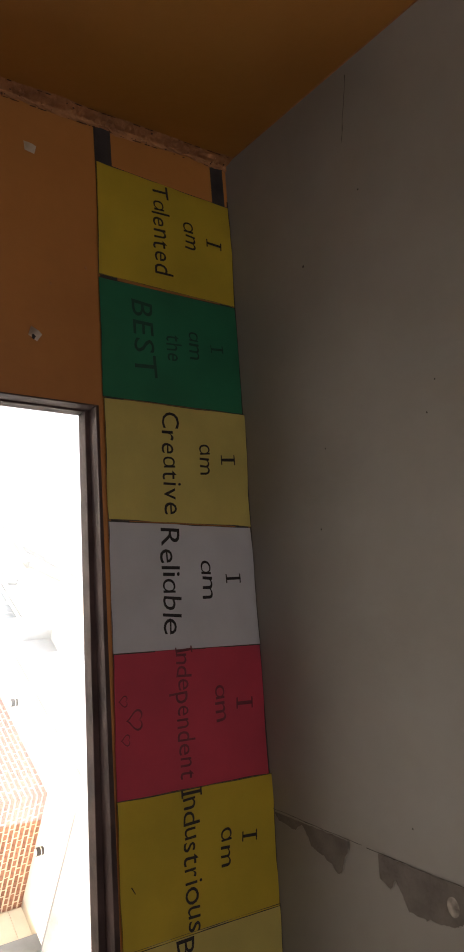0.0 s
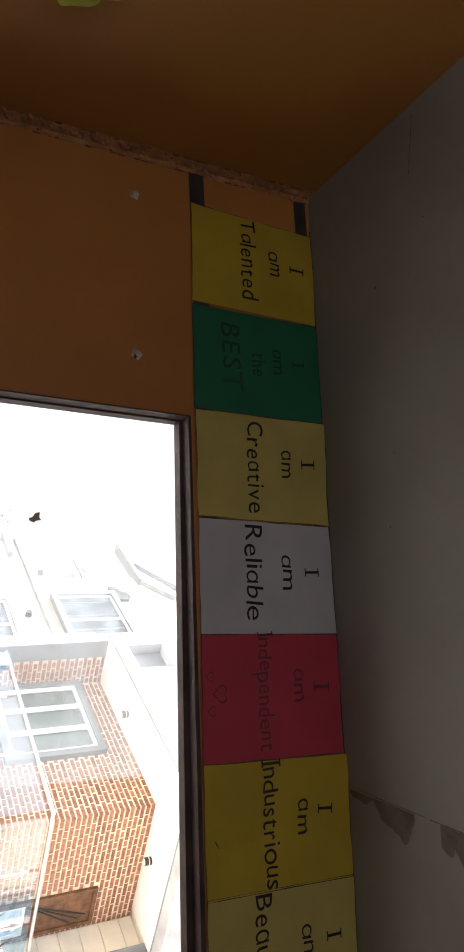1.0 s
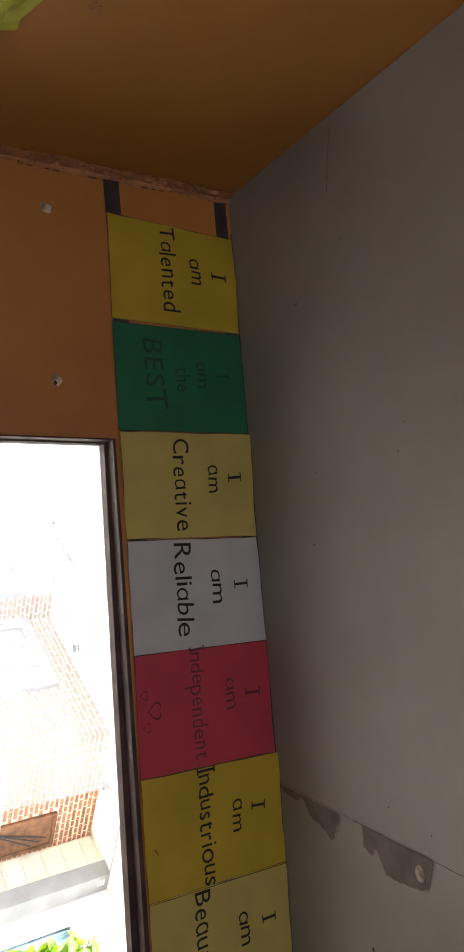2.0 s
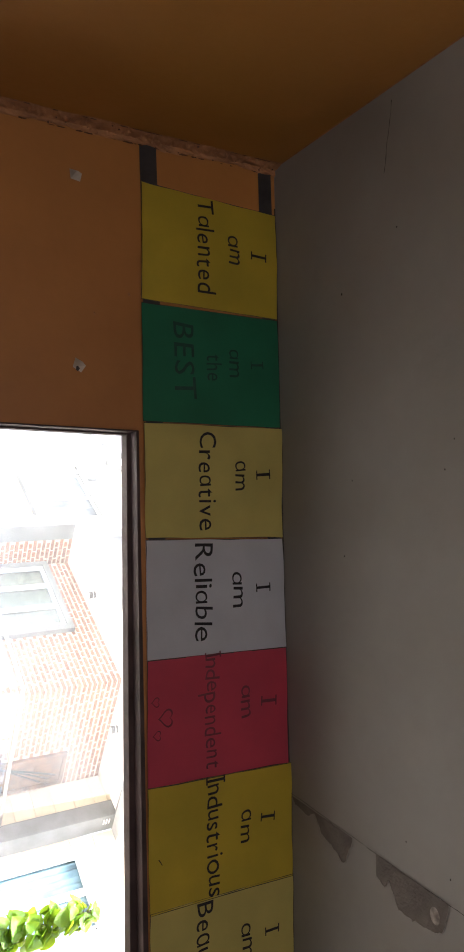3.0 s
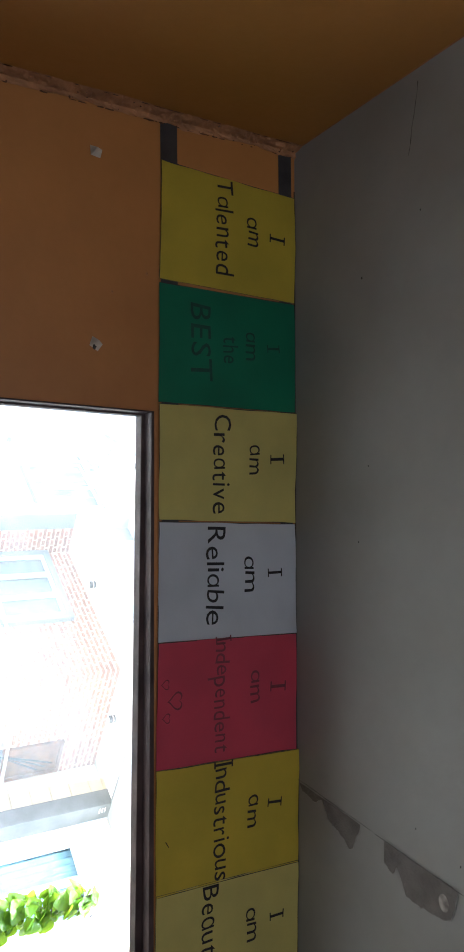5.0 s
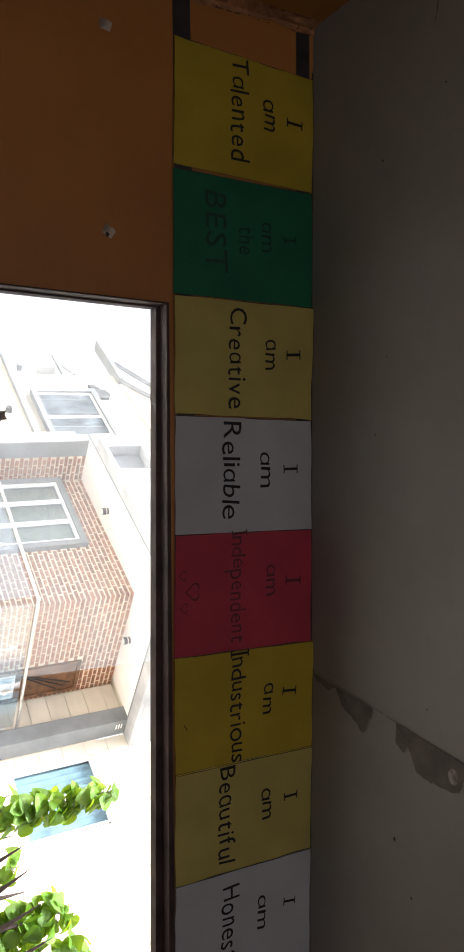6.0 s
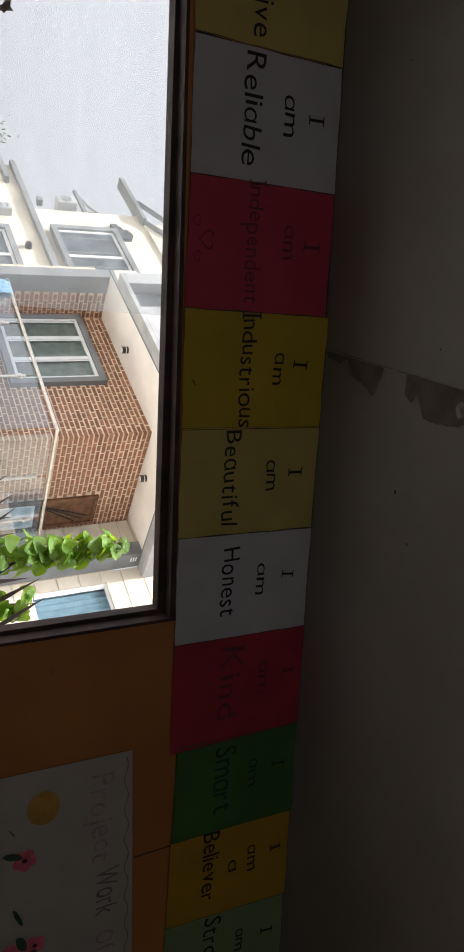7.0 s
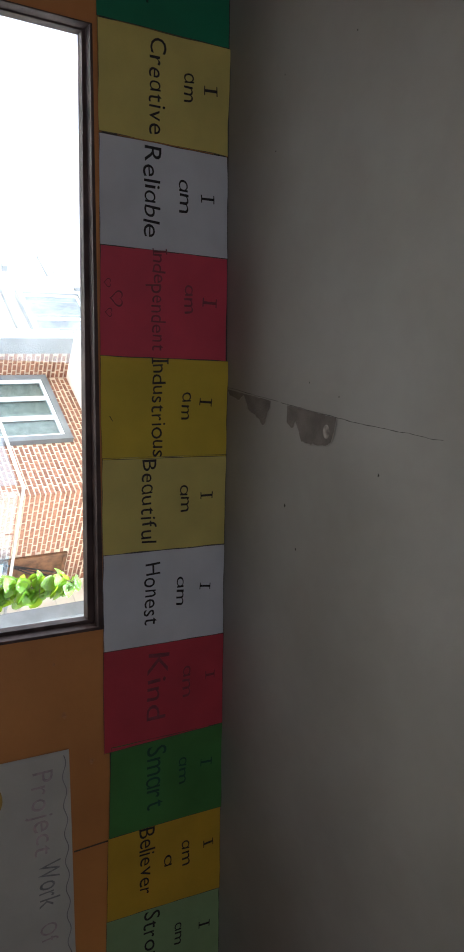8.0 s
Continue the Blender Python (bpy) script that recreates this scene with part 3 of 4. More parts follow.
paper("yellow", "yellow", "ink", ((1.135, 2.198), (1.35, 2.197), (1.149, 2.498), (1.362, 2.493)),
      (("I", 0.418, 0.442, 0.770, 0.870), ("am", 0.33, 0.62, 0.620, 0.725), ("Industrious", 0.02, 0.985, 0.384, 0.504)), 6, 0.003, ticks=((0.60, 0.075, 0.05),))
paper("soft yellow", "pale_yellow", "ink", ((1.346, 2.197), (1.555, 2.194), (1.358, 2.494), (1.568, 2.491)),
      (("I", 0.428, 0.452, 0.780, 0.890), ("am", 0.32, 0.61, 0.615, 0.715), ("Beautiful", 0.03, 0.91, 0.304, 0.424)), 7)
paper("white", "white", "ink", ((1.555, 2.194), (1.774, 2.191), (1.568, 2.49), (1.786, 2.489)),
      (("I", 0.428, 0.452, 0.794, 0.884), ("am", 0.31, 0.62, 0.589, 0.684), ("Honest", 0.13, 0.78, 0.327, 0.454)), 8)
paper("crimson", "crimson", "ink_red", ((1.772, 2.19), (2.012, 2.186), (1.786, 2.49), (2.016, 2.488)),
      (("I", 0.418, 0.442, 0.844, 0.924), ("am", 0.29, 0.61, 0.644, 0.744), ("Kind", 0.1, 0.78, 0.347, 0.514)), 9)
paper("leaf green", "leafgreen", "ink_green", ((2.001, 2.203), (2.224, 2.192), (2.015, 2.489), (2.238, 2.485)),
      (("I", 0.408, 0.432, 0.804, 0.909), ("am", 0.3, 0.6, 0.594, 0.694), ("Smart", 0.1, 0.8, 0.314, 0.494)), 10, 0.003)
paper("golden yellow", "gold", "ink", ((2.222, 2.191), (2.438, 2.182), (2.236, 2.485), (2.465, 2.482)),
      (("I", 0.398, 0.422, 0.834, 0.934), ("am", 0.3, 0.6, 0.644, 0.754), ("a", 0.42, 0.54, 0.478, 0.584), ("Believer", 0.02, 0.8, 0.268, 0.404)), 11)
paper("pale green", "mint", "ink", ((2.437, 2.182), (2.652, 2.175), (2.465, 2.482), (2.673, 2.479)),
      (("I", 0.418, 0.442, 0.814, 0.914), ("am", 0.3, 0.58, 0.584, 0.684), ("Strong", 0.04, 0.8, 0.314, 0.464)), 12)
paper("blue", "blue", "ink", ((2.654, 2.175), (2.862, 2.172), (2.675, 2.478), (2.885, 2.475)), (), 13)
paper("yellow", "yellow", "ink", ((2.864, 2.172), (3.07, 2.169), (2.887, 2.475), (3.09, 2.472)), (), 14)


def chart():
    """White chart with a wavy pencil border, faint title, a painted disc and flowers."""
    c = thing("wall_chart", pose(0, 0, 0), "white project chart with painted pink flowers, stuck on the wall", "poster")
    at = sheet(((1.945, 1.45), (2.551, 1.42), (1.977, 2.107), (2.549, 2.107)), 0.002, 3)
    bm = bmesh.new()
    n = 14
    g = [[bm.verts.new(at(i / n, j / n)) for i in range(n + 1)] for j in range(n + 1)]
    for j in range(n):
        for i in range(n):
            bm.faces.new((g[j][i], g[j][i + 1], g[j + 1][i + 1], g[j + 1][i]))
    bmesh.ops.solidify(bm, geom=bm.faces[:], thickness=0.0003)
    smooth(part("sheet", bm, "chart", c))

    def st(x, z):
        t = (z - 1.435) / 0.676
        return (x + 0.005 - (1.945 + 0.032 * t)) / (0.606 - 0.034 * t), t

    bm = bmesh.new()
    last = None
    for i in range(121):
        f = i / 120
        s, t = 0.02 + 0.95 * f, 0.989 - 0.008 + 0.006 * math.sin(f * 50)
        pair = [bm.verts.new(at(s, t + d, 0.0007)) for d in (-0.0016, 0.0016)]
        if last:
            bm.faces.new((last[0], pair[0], pair[1], last[1]))
        last = pair
    part("wavy_border", bm, "pencil_dark", c)
    for w, xa, xb, za, zb, ink in (("Project", 2.006, 2.205, 2.026, 2.075, "pencil"), ("Work", 2.222, 2.335, 2.033, 2.086, "pencil_dark"), ("Of", 2.375, 2.425, 2.036, 2.072, "pencil")):
        bm = bmesh.new()
        s0, t0 = st(xa, za)
        s1, t1 = st(xb, zb)
        add_word(bm, at, w, s0, s1, t0, t1, len(w))
        part("written_word", bm, ink, c, "the word " + w + " in pencil")

    def blob(name, x, z, rx, rz, material, seed, turn=0.0, lift=0.0008):
        bm = bmesh.new()
        s, t = st(x, z)
        n = 22
        cen = bm.verts.new(at(s, t, lift))
        ring = []
        for i in range(n):
            a = math.tau * i / n
            k = 1 + 0.09 * noise.noise(Vector((math.cos(a) * 2, math.sin(a) * 2, seed)))
            dx, dz = rx * k * math.cos(a), rz * k * math.sin(a)
            dx, dz = dx * math.cos(turn) - dz * math.sin(turn), dx * math.sin(turn) + dz * math.cos(turn)
            s, t = st(x + dx, z + dz)
            ring.append(bm.verts.new(at(s, t, lift)))
        for i in range(n):
            bm.faces.new((cen, ring[i], ring[(i + 1) % n]))
        part(name, bm, material, c)

    blob("painted_disc", 2.045, 1.932, 0.036, 0.031, "disc", 1)
    for k, (x, z, r) in enumerate(((2.147, 1.895, 0.024), (2.349, 1.911, 0.022), (2.362, 1.866, 0.033), (2.13, 1.80, 0.03))):
        for i in range(5):
            a = math.tau * i / 5 + k
            blob("painted_petal", x + 0.5 * r * math.cos(a), z + 0.5 * r * math.sin(a), 0.52 * r, 0.48 * r, "pink", k * 7 + i, 0, 0.0008 + 0.0001 * i)
        blob("painted_flower_heart", x, z, 0.2 * r, 0.2 * r, "ink", k, 0, 0.0016)
    for k, (x, z, rx, rz, a) in enumerate(((2.131, 1.873, 0.026, 0.010, 1.2), (2.335, 1.886, 0.012, 0.026, -1.2), (2.375, 1.899, 0.013, 0.028, 0.9), (2.27, 1.88, 0.006, 0.03, -1.2), (2.24, 1.80, 0.012, 0.03, 0.5))):
        blob("painted_leaf", x, z, 0.75 * rx, 0.75 * rz, "darkleaf", k + 40, a, 0.0018)
    for k, (x, z) in enumerate(((2.456, 1.945), (2.462, 1.938), (2.466, 1.930), (2.08, 1.873))):
        blob("scribbled_mark", x, z, 0.011, 0.0018, "pencil_dark", k + 60, 0.7 + k, 0.0009)


chart()

for i, (x, z) in enumerate(((0.0905, 2.0963), (0.4117, 2.0952))):
    bm = bmesh.new()
    q = [(-0.009, -0.010), (0.008, -0.009), (0.010, 0.008), (-0.004, 0.011), (-0.008, 0.004)]
    a = [bm.verts.new((u, -0.0010 - 0.0015 * (k % 2), w)) for k, (u, w) in enumerate(q)]
    bm.faces.new(a)
    bmesh.ops.solidify(bm, geom=bm.faces[:], thickness=0.0006)
    s = tagged(part("tape_scrap", bm, "scrap"), "small torn scrap of dull tape on the orange wall", "tape", "tape scraps on the wall")
    s.location, s.rotation_euler = (x, 0, z), (0, 0.4 * i, 0)
speck("tape_stain", 0.418, -0.004, 2.092, 0.005, (0, -1, 0), "crack", "dark spot beside the tape scrap", 77)


def petal_mesh(length, width, rise, cup):
    """A broad rounded petal that lies along local y, lifted by rise and cupped across."""
    bm = bmesh.new()
    n, k = 12, 10
    g = []
    for j in range(k + 1):
        t = j / k
        w = width * max(0.16, (1 - (1.55 * t - 0.62) ** 2 * 0.95)) ** 0.8
        row = []
        for i in range(n + 1):
            s = 2 * i / n - 1
            tip = 1 - 0.16 * s * s * t
            row.append(bm.verts.new((s * w, t * length * tip, rise * length * (math.sin(1.7 * t) - 0.45 * t * t) + cup * s * s * width * (1 - 0.6 * t))))
        g.append(row)
    for j in range(k):
        for i in range(n):
            bm.faces.new((g[j][i], g[j][i + 1], g[j + 1][i + 1], g[j + 1][i]))
    bmesh.ops.solidify(bm, geom=bm.faces[:], thickness=0.0005)
    return bm


def craft_flower():
    """Paper flower on the side wall: local z points out of the wall, local y up it, local x to the window wall."""
    f = thing("paper_flower", pose(0.004, -0.404, 1.8765, 90, 0, 90) @ Matrix.Scale(0.93, 4), "yellow craft-paper flower with a pink heart, stuck on the wall", "decoration")
    for i in range(7):
        p = smooth(part("petal", petal_mesh(0.100, 0.048, 0.22 + 0.12 * (i % 2), 0.22), "petal", f))
        p.rotation_euler = (0, 0.12 * (i % 3 - 1), i * math.tau / 7 + 0.2)
        p.location = (0, 0, 0.002 + 0.004 * (i % 2))
    for i in range(5):
        p = smooth(part("cupped_petal", petal_mesh(0.058, 0.036, 0.75, 0.3), "petal", f))
        p.rotation_euler = (0.25, 0, i * math.tau / 5 + 0.5)
        p.location = (0, 0, 0.008)
    for i in range(4):
        p = smooth(part("inner_petal", petal_mesh(0.034, 0.024, 0.95, 0.5), "petal_pink", f, "pink curled paper heart"))
        p.rotation_euler = (0.35, 0, i * math.tau / 4)
        p.location = (0, 0, 0.010)
    for m, x, y, a, words in (("teal", -0.035, 0.015, 0.60, "teal paper leaf"), ("teal", -0.06, 0.01, 1.0, "teal paper leaf"), ("purple", -0.05, -0.02, 1.67, "purple paper leaf")):
        p = smooth(part("backing_leaf", petal_mesh(0.085, 0.042, 0.10, 0.1), m, f, words))
        p.rotation_euler = (0, 0, a)
        p.location = (x, y, 0.0012)


craft_flower()
speck("wall_stain", 0.0006, -0.4477, 2.0181, 0.004, (1, 0, 0), "rubble", "small dark stain on the side wall", 51)
bm = bmesh.new()
rnd = random.Random(12)
for i in range(26):
    y, z, a = rnd.uniform(-0.010, 0.010), rnd.uniform(-0.009, 0.009), rnd.choice((0.5, 2.0, 0.6, 1.9)) + rnd.uniform(-0.3, 0.3)
    l, w = rnd.uniform(0.003, 0.007), rnd.uniform(0.0006, 0.0013)
    c, s = math.cos(a), math.sin(a)
    bm.faces.new([bm.verts.new((0.0008 + 0.00002 * i, y + u * c - v * s, z + u * s + v * c)) for u, v in ((-l, -w), (l, -w), (l, w), (-l, w))])
ob = part("glue_mark", bm, "rubble")
ob.location = (0, -0.4125, 2.0393)
tagged(ob, "brown square glue mark on the side wall", "mark", kind="structure")

# scrap on the pane
bm = bmesh.new()
rnd = random.Random(8)
ring = []
for i in range(13):
    a = math.tau * i / 13
    r = 0.0095 * (1 + 0.55 * rnd.uniform(-1, 1)) * (1.0 if i not in (5, 6) else 1.9)
    ring.append(bm.verts.new((r * math.cos(a), 0.0006 * rnd.uniform(-1, 1), r * math.sin(a))))
bm.faces.new(ring)
bmesh.ops.solidify(bm, geom=bm.faces[:], thickness=0.0008)
s = tagged(part("dry_leaf_scrap", bm, "drytape"), "dry brown leaf scrap stuck on the window pane", "debris")
s.location = (0.713, 0.0505, 1.923)

# ---- outside: ground ----
bm = bmesh.new()
bmesh.ops.create_grid(bm, x_segments=40, y_segments=40, size=600)
tagged(part("ground", bm, "ground"), "dark paved ground of the yard", "ground", kind="structure").location.z = -0.2
# unseen slab, added as a reflector that brightens soffit and brick faces
bm = block(bmesh.new(), -9, 15, 3.2, 24, -0.25, -0.17, bevel=0.01)
tagged(part("pavement", bm, "yard"), "pale unseen slab added to bounce light onto the brick house", "pavement", kind="structure")

# ---- outside: the brick house across the yard; local x runs along one brick face, local y along the other ----
HOUSE = pose(3.636, 10.530, -1.243, 0, 0, 32.92) @ Matrix.Diagonal((1.415, 1.415, 1.357, 1))
NEXT_HOUSE = pose(3.959, 11.216, -1.722, 0, 0, 32.5) @ Matrix.Diagonal((1.677, 1.677, 1.508, 1))
ZS, ZF = 5.60, 3.42
brick_house = thing("brick_house", HOUSE, "cream house with brown brick balcony walls and grey frame", "house")
for size in ((0.012, 1.70, 0.012, 2.9, 0, ZS), (-0.40, 0.012, 2.292, 2.9, 0, ZS), (1.70, 3.5, 0.0, 2.9, 0, ZS)):
    part("core_wall", blocks(size), "mortar", brick_house, "cream mortar wall behind the bricks")
part("lower_wall", blocks((-0.02, 1.70, -0.02, 0.010, 0, ZF - 0.3), (-0.02, 0.010, 0.010, 2.29, 0, ZF - 0.3)), "cream", brick_house)
part("balcony_slab", blocks((-0.70, 1.55, -0.60, 0.0, ZF - 0.30, ZF), (-0.70, -0.0, 0.0, 2.29, ZF - 0.30, ZF), bevel=0.006), "grey", brick_house, "grey balcony floor slab")
part("soffit", blocks((-0.735, 1.54, -0.635, 2.28, ZS, ZS + 0.03)), "soffit", brick_house, "white balcony soffit")
part("roof_slab", blocks((-0.76, 1.82, -0.66, 2.30, ZS + 0.03, ZS + 0.36), bevel=0.008), "cream", brick_house)
part("fascia", blocks((-0.762, -0.735, -0.635, 2.30, ZS - 0.02, ZS + 0.028), (-0.762, 1.82, -0.662, -0.635, ZS - 0.02, ZS + 0.028), bevel=0.003), "grey", brick_house)
part("edge_beam", blocks((-0.95, -0.764, -0.85, 1.95, ZS - 0.02, ZS + 0.04), (-0.764, 1.82, -0.85, -0.664, ZS - 0.02, ZS + 0.04), bevel=0.008), "pale_grey", brick_house, "pale grey rendered edge beam")
part("roof_fascia", blocks((-0.95, -0.764, -0.85, 1.22, ZS + 0.04, ZS + 0.62), (-0.95, -0.764, 1.72, 1.95, ZS + 0.04, ZS + 0.62), (-0.95, -0.764, 1.22, 1.72, ZS + 0.52, ZS + 0.62), (-0.764, 1.82, -0.85, -0.664, ZS + 0.04, ZS + 0.62), bevel=0.004), "pale_grey", brick_house, "pale weathered roof fascia")
part("recessed_panel", blocks((-0.80, -0.77, 1.22, 1.72, ZS + 0.04, ZS + 0.52)), "grey", brick_house, "grey recessed fascia panel")
part("column", blocks((-0.65, -0.40, 2.285, 2.47, 0, ZS + 0.03), bevel=0.008), "grey", brick_house, "grey rendered column")
part("vent_cover", blocks((1.60, 1.68, -0.667, -0.661, 5.44, 5.455), (1.60, 1.68, -0.667, -0.661, 5.475, 5.49), (1.60, 1.68, -0.667, -0.661, 5.51, 5.525)), "upvc", brick_house, "white slatted vent cover")
part("column", blocks((1.54, 1.81, -0.66, -0.45, 0, ZS + 0.03), bevel=0.008), "grey", brick_house, "grey rendered column")


def cladding(name, plane, v0, v1, z0, z1, step, hole=None):
    """Lapped boards on a face that looks along -x."""
    holder = new(name)
    holder.parent = brick_house
    z = z0
    while z < z1 - 0.01:
        zt = min(z + step, z1)
        spans = [(v0, v1)]
        if hole and zt > hole[2] and z < hole[3]:
            spans = [(v0, hole[0]), (hole[1], v1)]
            if z < hole[2]:
                part("board", blocks((plane - 0.012, plane, hole[0], hole[1], z + 0.014, hole[2])), "siding", holder)
            if zt > hole[3]:
                part("board", blocks((plane - 0.012, plane, hole[0], hole[1], hole[3], zt)), "siding", holder)
        for a, b in spans:
            part("board", blocks((plane - 0.012, plane, a, b, z + 0.014, zt)), "siding", holder)
        z += step


LW = (-1.745, -0.83, 4.06, 5.09)
part("wing_wall", wall_with_hole(-7.0, -0.662, -0.4, 0.0, 0, 7.2, LW[0], LW[1], LW[2], LW[3]), "cream", brick_house).matrix_basis = Matrix(((0, -1, 0, 1.832), (1, 0, 0, 0), (0, 0, 1, 0), (0, 0, 0, 1)))
cladding("wing_cladding", 1.832, -7.0, -0.662, 2.7, 7.2, 0.29, LW)
part("recess_wall", blocks((1.66, 1.70, -0.47, -0.002, 0, ZS)), "cream", brick_house)
cladding("recess_cladding", 1.66, -0.47, -0.004, ZF, ZS - 0.005, 0.25)


def house_window(plane, v0, v1, z0, z1, mullions, surround, grille, drawn=0.6, begin=0.02, cloth="curtain"):
    """Framed window on a face that looks along -x: surround, white frame, panes, a sheet coloured as the dim room
    behind.
    """
    w = new("house_window")
    w.parent = brick_house
    if surround:
        s = surround
        part("surround", blocks((plane - 0.05, plane + 0.03, v0 - s, v0, z0 - s, z1 + s), (plane - 0.05, plane + 0.03, v1, v1 + s, z0 - s, z1 + s), (plane - 0.05, plane + 0.03, v0, v1, z1, z1 + s), (plane - 0.05, plane + 0.03, v0, v1, z0 - s, z0), bevel=0.004), "grey", w, "grey window surround")
    f = 0.045
    for a, b, c, d in ((v0, v0 + f, z0, z1), (v1 - f, v1, z0, z1), (v0 + f, v1 - f, z1 - f, z1), (v0 + f, v1 - f, z0, z0 + f)):
        part("window_frame", blocks((plane - 0.03, plane + 0.02, a, b, c, d), bevel=0.004), "upvc", w)
    if not surround:
        # dark strips paint the shadow line along the window's near edge
        part("shadow_line", blocks((plane - 0.034, plane - 0.031, v0, v0 + 0.012, z0 + 0.1, z1), (plane - 0.034, plane - 0.031, v0 + 0.012, v0 + 0.020, z1 - 0.42, z1 - 0.02)), "lampblack", w, "dark strip for the shadow line at the window edge")
    for m in mullions:
        part("mullion", blocks((plane - 0.026, plane + 0.016, m - 0.03, m + 0.03, z0 + f, z1 - f), bevel=0.004), "upvc", w)
    edges = [v0 + f] + list(mullions) + [v1 - f]
    for a, b in zip(edges, edges[1:]):
        lo, hi = a + (0.03 if a in mullions else 0), b - (0.03 if b in mullions else 0)
        part("sash", blocks((plane - 0.014, plane - 0.006, lo, lo + 0.016, z0 + f, z1 - f), (plane - 0.014, plane - 0.006, hi - 0.016, hi, z0 + f, z1 - f)), "upvc", w)
        part("pane", blocks((plane - 0.004, plane + 0.0, lo, hi, z0 + f, z1 - f)), "house_glass", w)
    # flat sheet in an unlit room's tone; no room is built behind
    part("shade_backing", blocks((plane + 0.20, plane + 0.21, v0, v1, z0, z1)), "room_shade", w)
    bm = bmesh.new()
    n = 60
    rows = []
    for i in range(n + 1):
        v = v0 + (v1 - v0) * (begin + drawn * i / n)
        x = plane + (0.14 if drawn < 0.9 else 0.035) + 0.018 * math.sin(i * 1.1)
        rows.append((bm.verts.new((x, v, z0)), bm.verts.new((x, v, z1))))
    for a, b in zip(rows, rows[1:]):
        bm.faces.new((a[0], b[0], b[1], a[1]))
    smooth(part("curtain", bm, cloth, w))
    if grille:
        bm = bmesh.new()
        v = v0 + 0.1
        while v < v1:
            block(bm, plane + 0.05, plane + 0.056, v, v + 0.008, z0, z1)
            v += 0.14
        for z in (z0 + 0.22, z0 + 0.30, z1 - 0.30, z1 - 0.22):
            block(bm, plane + 0.057, plane + 0.063, v0, v1, z, z + 0.008)
        part("grille", bm, "upvc", w, "pale window grille")
    return w


BW = (0.99, 2.20, 4.12, 5.19)
house_window(-0.01, BW[0], BW[1], BW[2], BW[3], (1.385, 1.80), 0.085, True, 0.33, 0.345)
house_window(1.872, LW[0], LW[1], LW[2], LW[3], (-1.29,), 0, False, 0.96, cloth="sheer")

# door in the other brick face
D = (1.06, 1.59, ZF, 5.085)
door = new("house_door")
door.parent = brick_house
part("door_frame", blocks((D[0], D[0] + 0.05, -0.03, 0.01, D[2], D[3]), (D[1] - 0.05, D[1], -0.03, 0.01, D[2], D[3]), (D[0] + 0.05, D[1] - 0.05, -0.03, 0.01, D[3] - 0.05, D[3]), bevel=0.004), "doorwood", door)
part("door_leaf", blocks((D[0] + 0.05, D[1] - 0.05, -0.012, 0.01, 4.25, D[3] - 0.05)), "doorwood", door)
bm = bmesh.new()
for k in range(5):
    a = D[0] + 0.08 + 0.02 * k
    rod(bm, (a, -0.018, 4.27 + 0.05 * k), (D[1] - 0.08 - 0.04 * k, -0.018, 4.98 - 0.09 * abs(k - 2)), 0.010, seg=6)
part("door_lattice", bm, "lampblack", door, "dark curved door lattice")
part("lower_pane_frame", blocks((D[0] + 0.05, D[1] - 0.05, -0.02, 0.01, 4.21, 4.25), (D[0] + 0.05, D[0] + 0.09, -0.02, 0.01, D[2], 4.21), (D[1] - 0.09, D[1] - 0.05, -0.02, 0.01, D[2], 4.21)), "upvc", door)
part("lower_pane", blocks((D[0] + 0.09, D[1] - 0.09, -0.008, 0.01, D[2], 4.21)), "curtain", door)

# soffit lamps
for x, y in ((-0.285, 1.22), (0.633, -0.17)):
    lamp = new("soffit_lamp")
    lamp.parent = brick_house
    lamp.location = (x, y, ZS)
    smooth(part("lamp_body", rod(bmesh.new(), (0, 0, -0.085), (0, 0, 0.001), 0.045, seg=20), "lampblack", lamp))
    smooth(part("lamp_ring", rod(bmesh.new(), (0, 0, -0.040), (0, 0, -0.028), 0.0465, seg=20), "steel", lamp))
    part("lamp_lens", rod(bmesh.new(), (0, 0, -0.088), (0, 0, -0.084), 0.038, seg=20), "lens", lamp)

# balcony railing
railing = new("balcony_railing")
railing.parent = brick_house
RU, RV, RT = -0.57, -0.44, 4.21
smooth(part("handrail", rod(rod(bmesh.new(), (RU, RV - 0.02, RT), (RU, 2.29, RT), 0.021), (RU - 0.02, RV, RT), (1.55, RV, RT), 0.021), "steel", railing))
for a, b in ((RV + 0.05, 0.41), (0.45, 1.36), (1.40, 2.24)):
    part("glass_panel", blocks((RU - 0.005, RU + 0.005, a, b, ZF + 0.07, RT - 0.05)), "rail_glass", railing)
for a, b in ((RU + 0.05, 0.11), (0.15, 0.83), (0.87, 1.50)):
    part("glass_panel", blocks((a, b, RV - 0.005, RV + 0.005, ZF + 0.07, RT - 0.05)), "rail_glass", railing)
for x, y in ((RU, 0.43), (RU, 1.38), (0.13, RV), (0.85, RV), (1.52, RV)):
    post = part("post", rod(bmesh.new(), (x, y, ZF), (x, y, RT - 0.15), 0.017, seg=12), "steel", railing)
    smooth(post)
    part("clamp", blocks((x - 0.024, x + 0.024, y - 0.024, y + 0.024, RT - 0.24, RT - 0.20), (x - 0.024, x + 0.024, y - 0.024, y + 0.024, ZF + 0.14, ZF + 0.18), bevel=0.004), "steel", railing)

# cloth over the railing
bm = bmesh.new()
rows = []
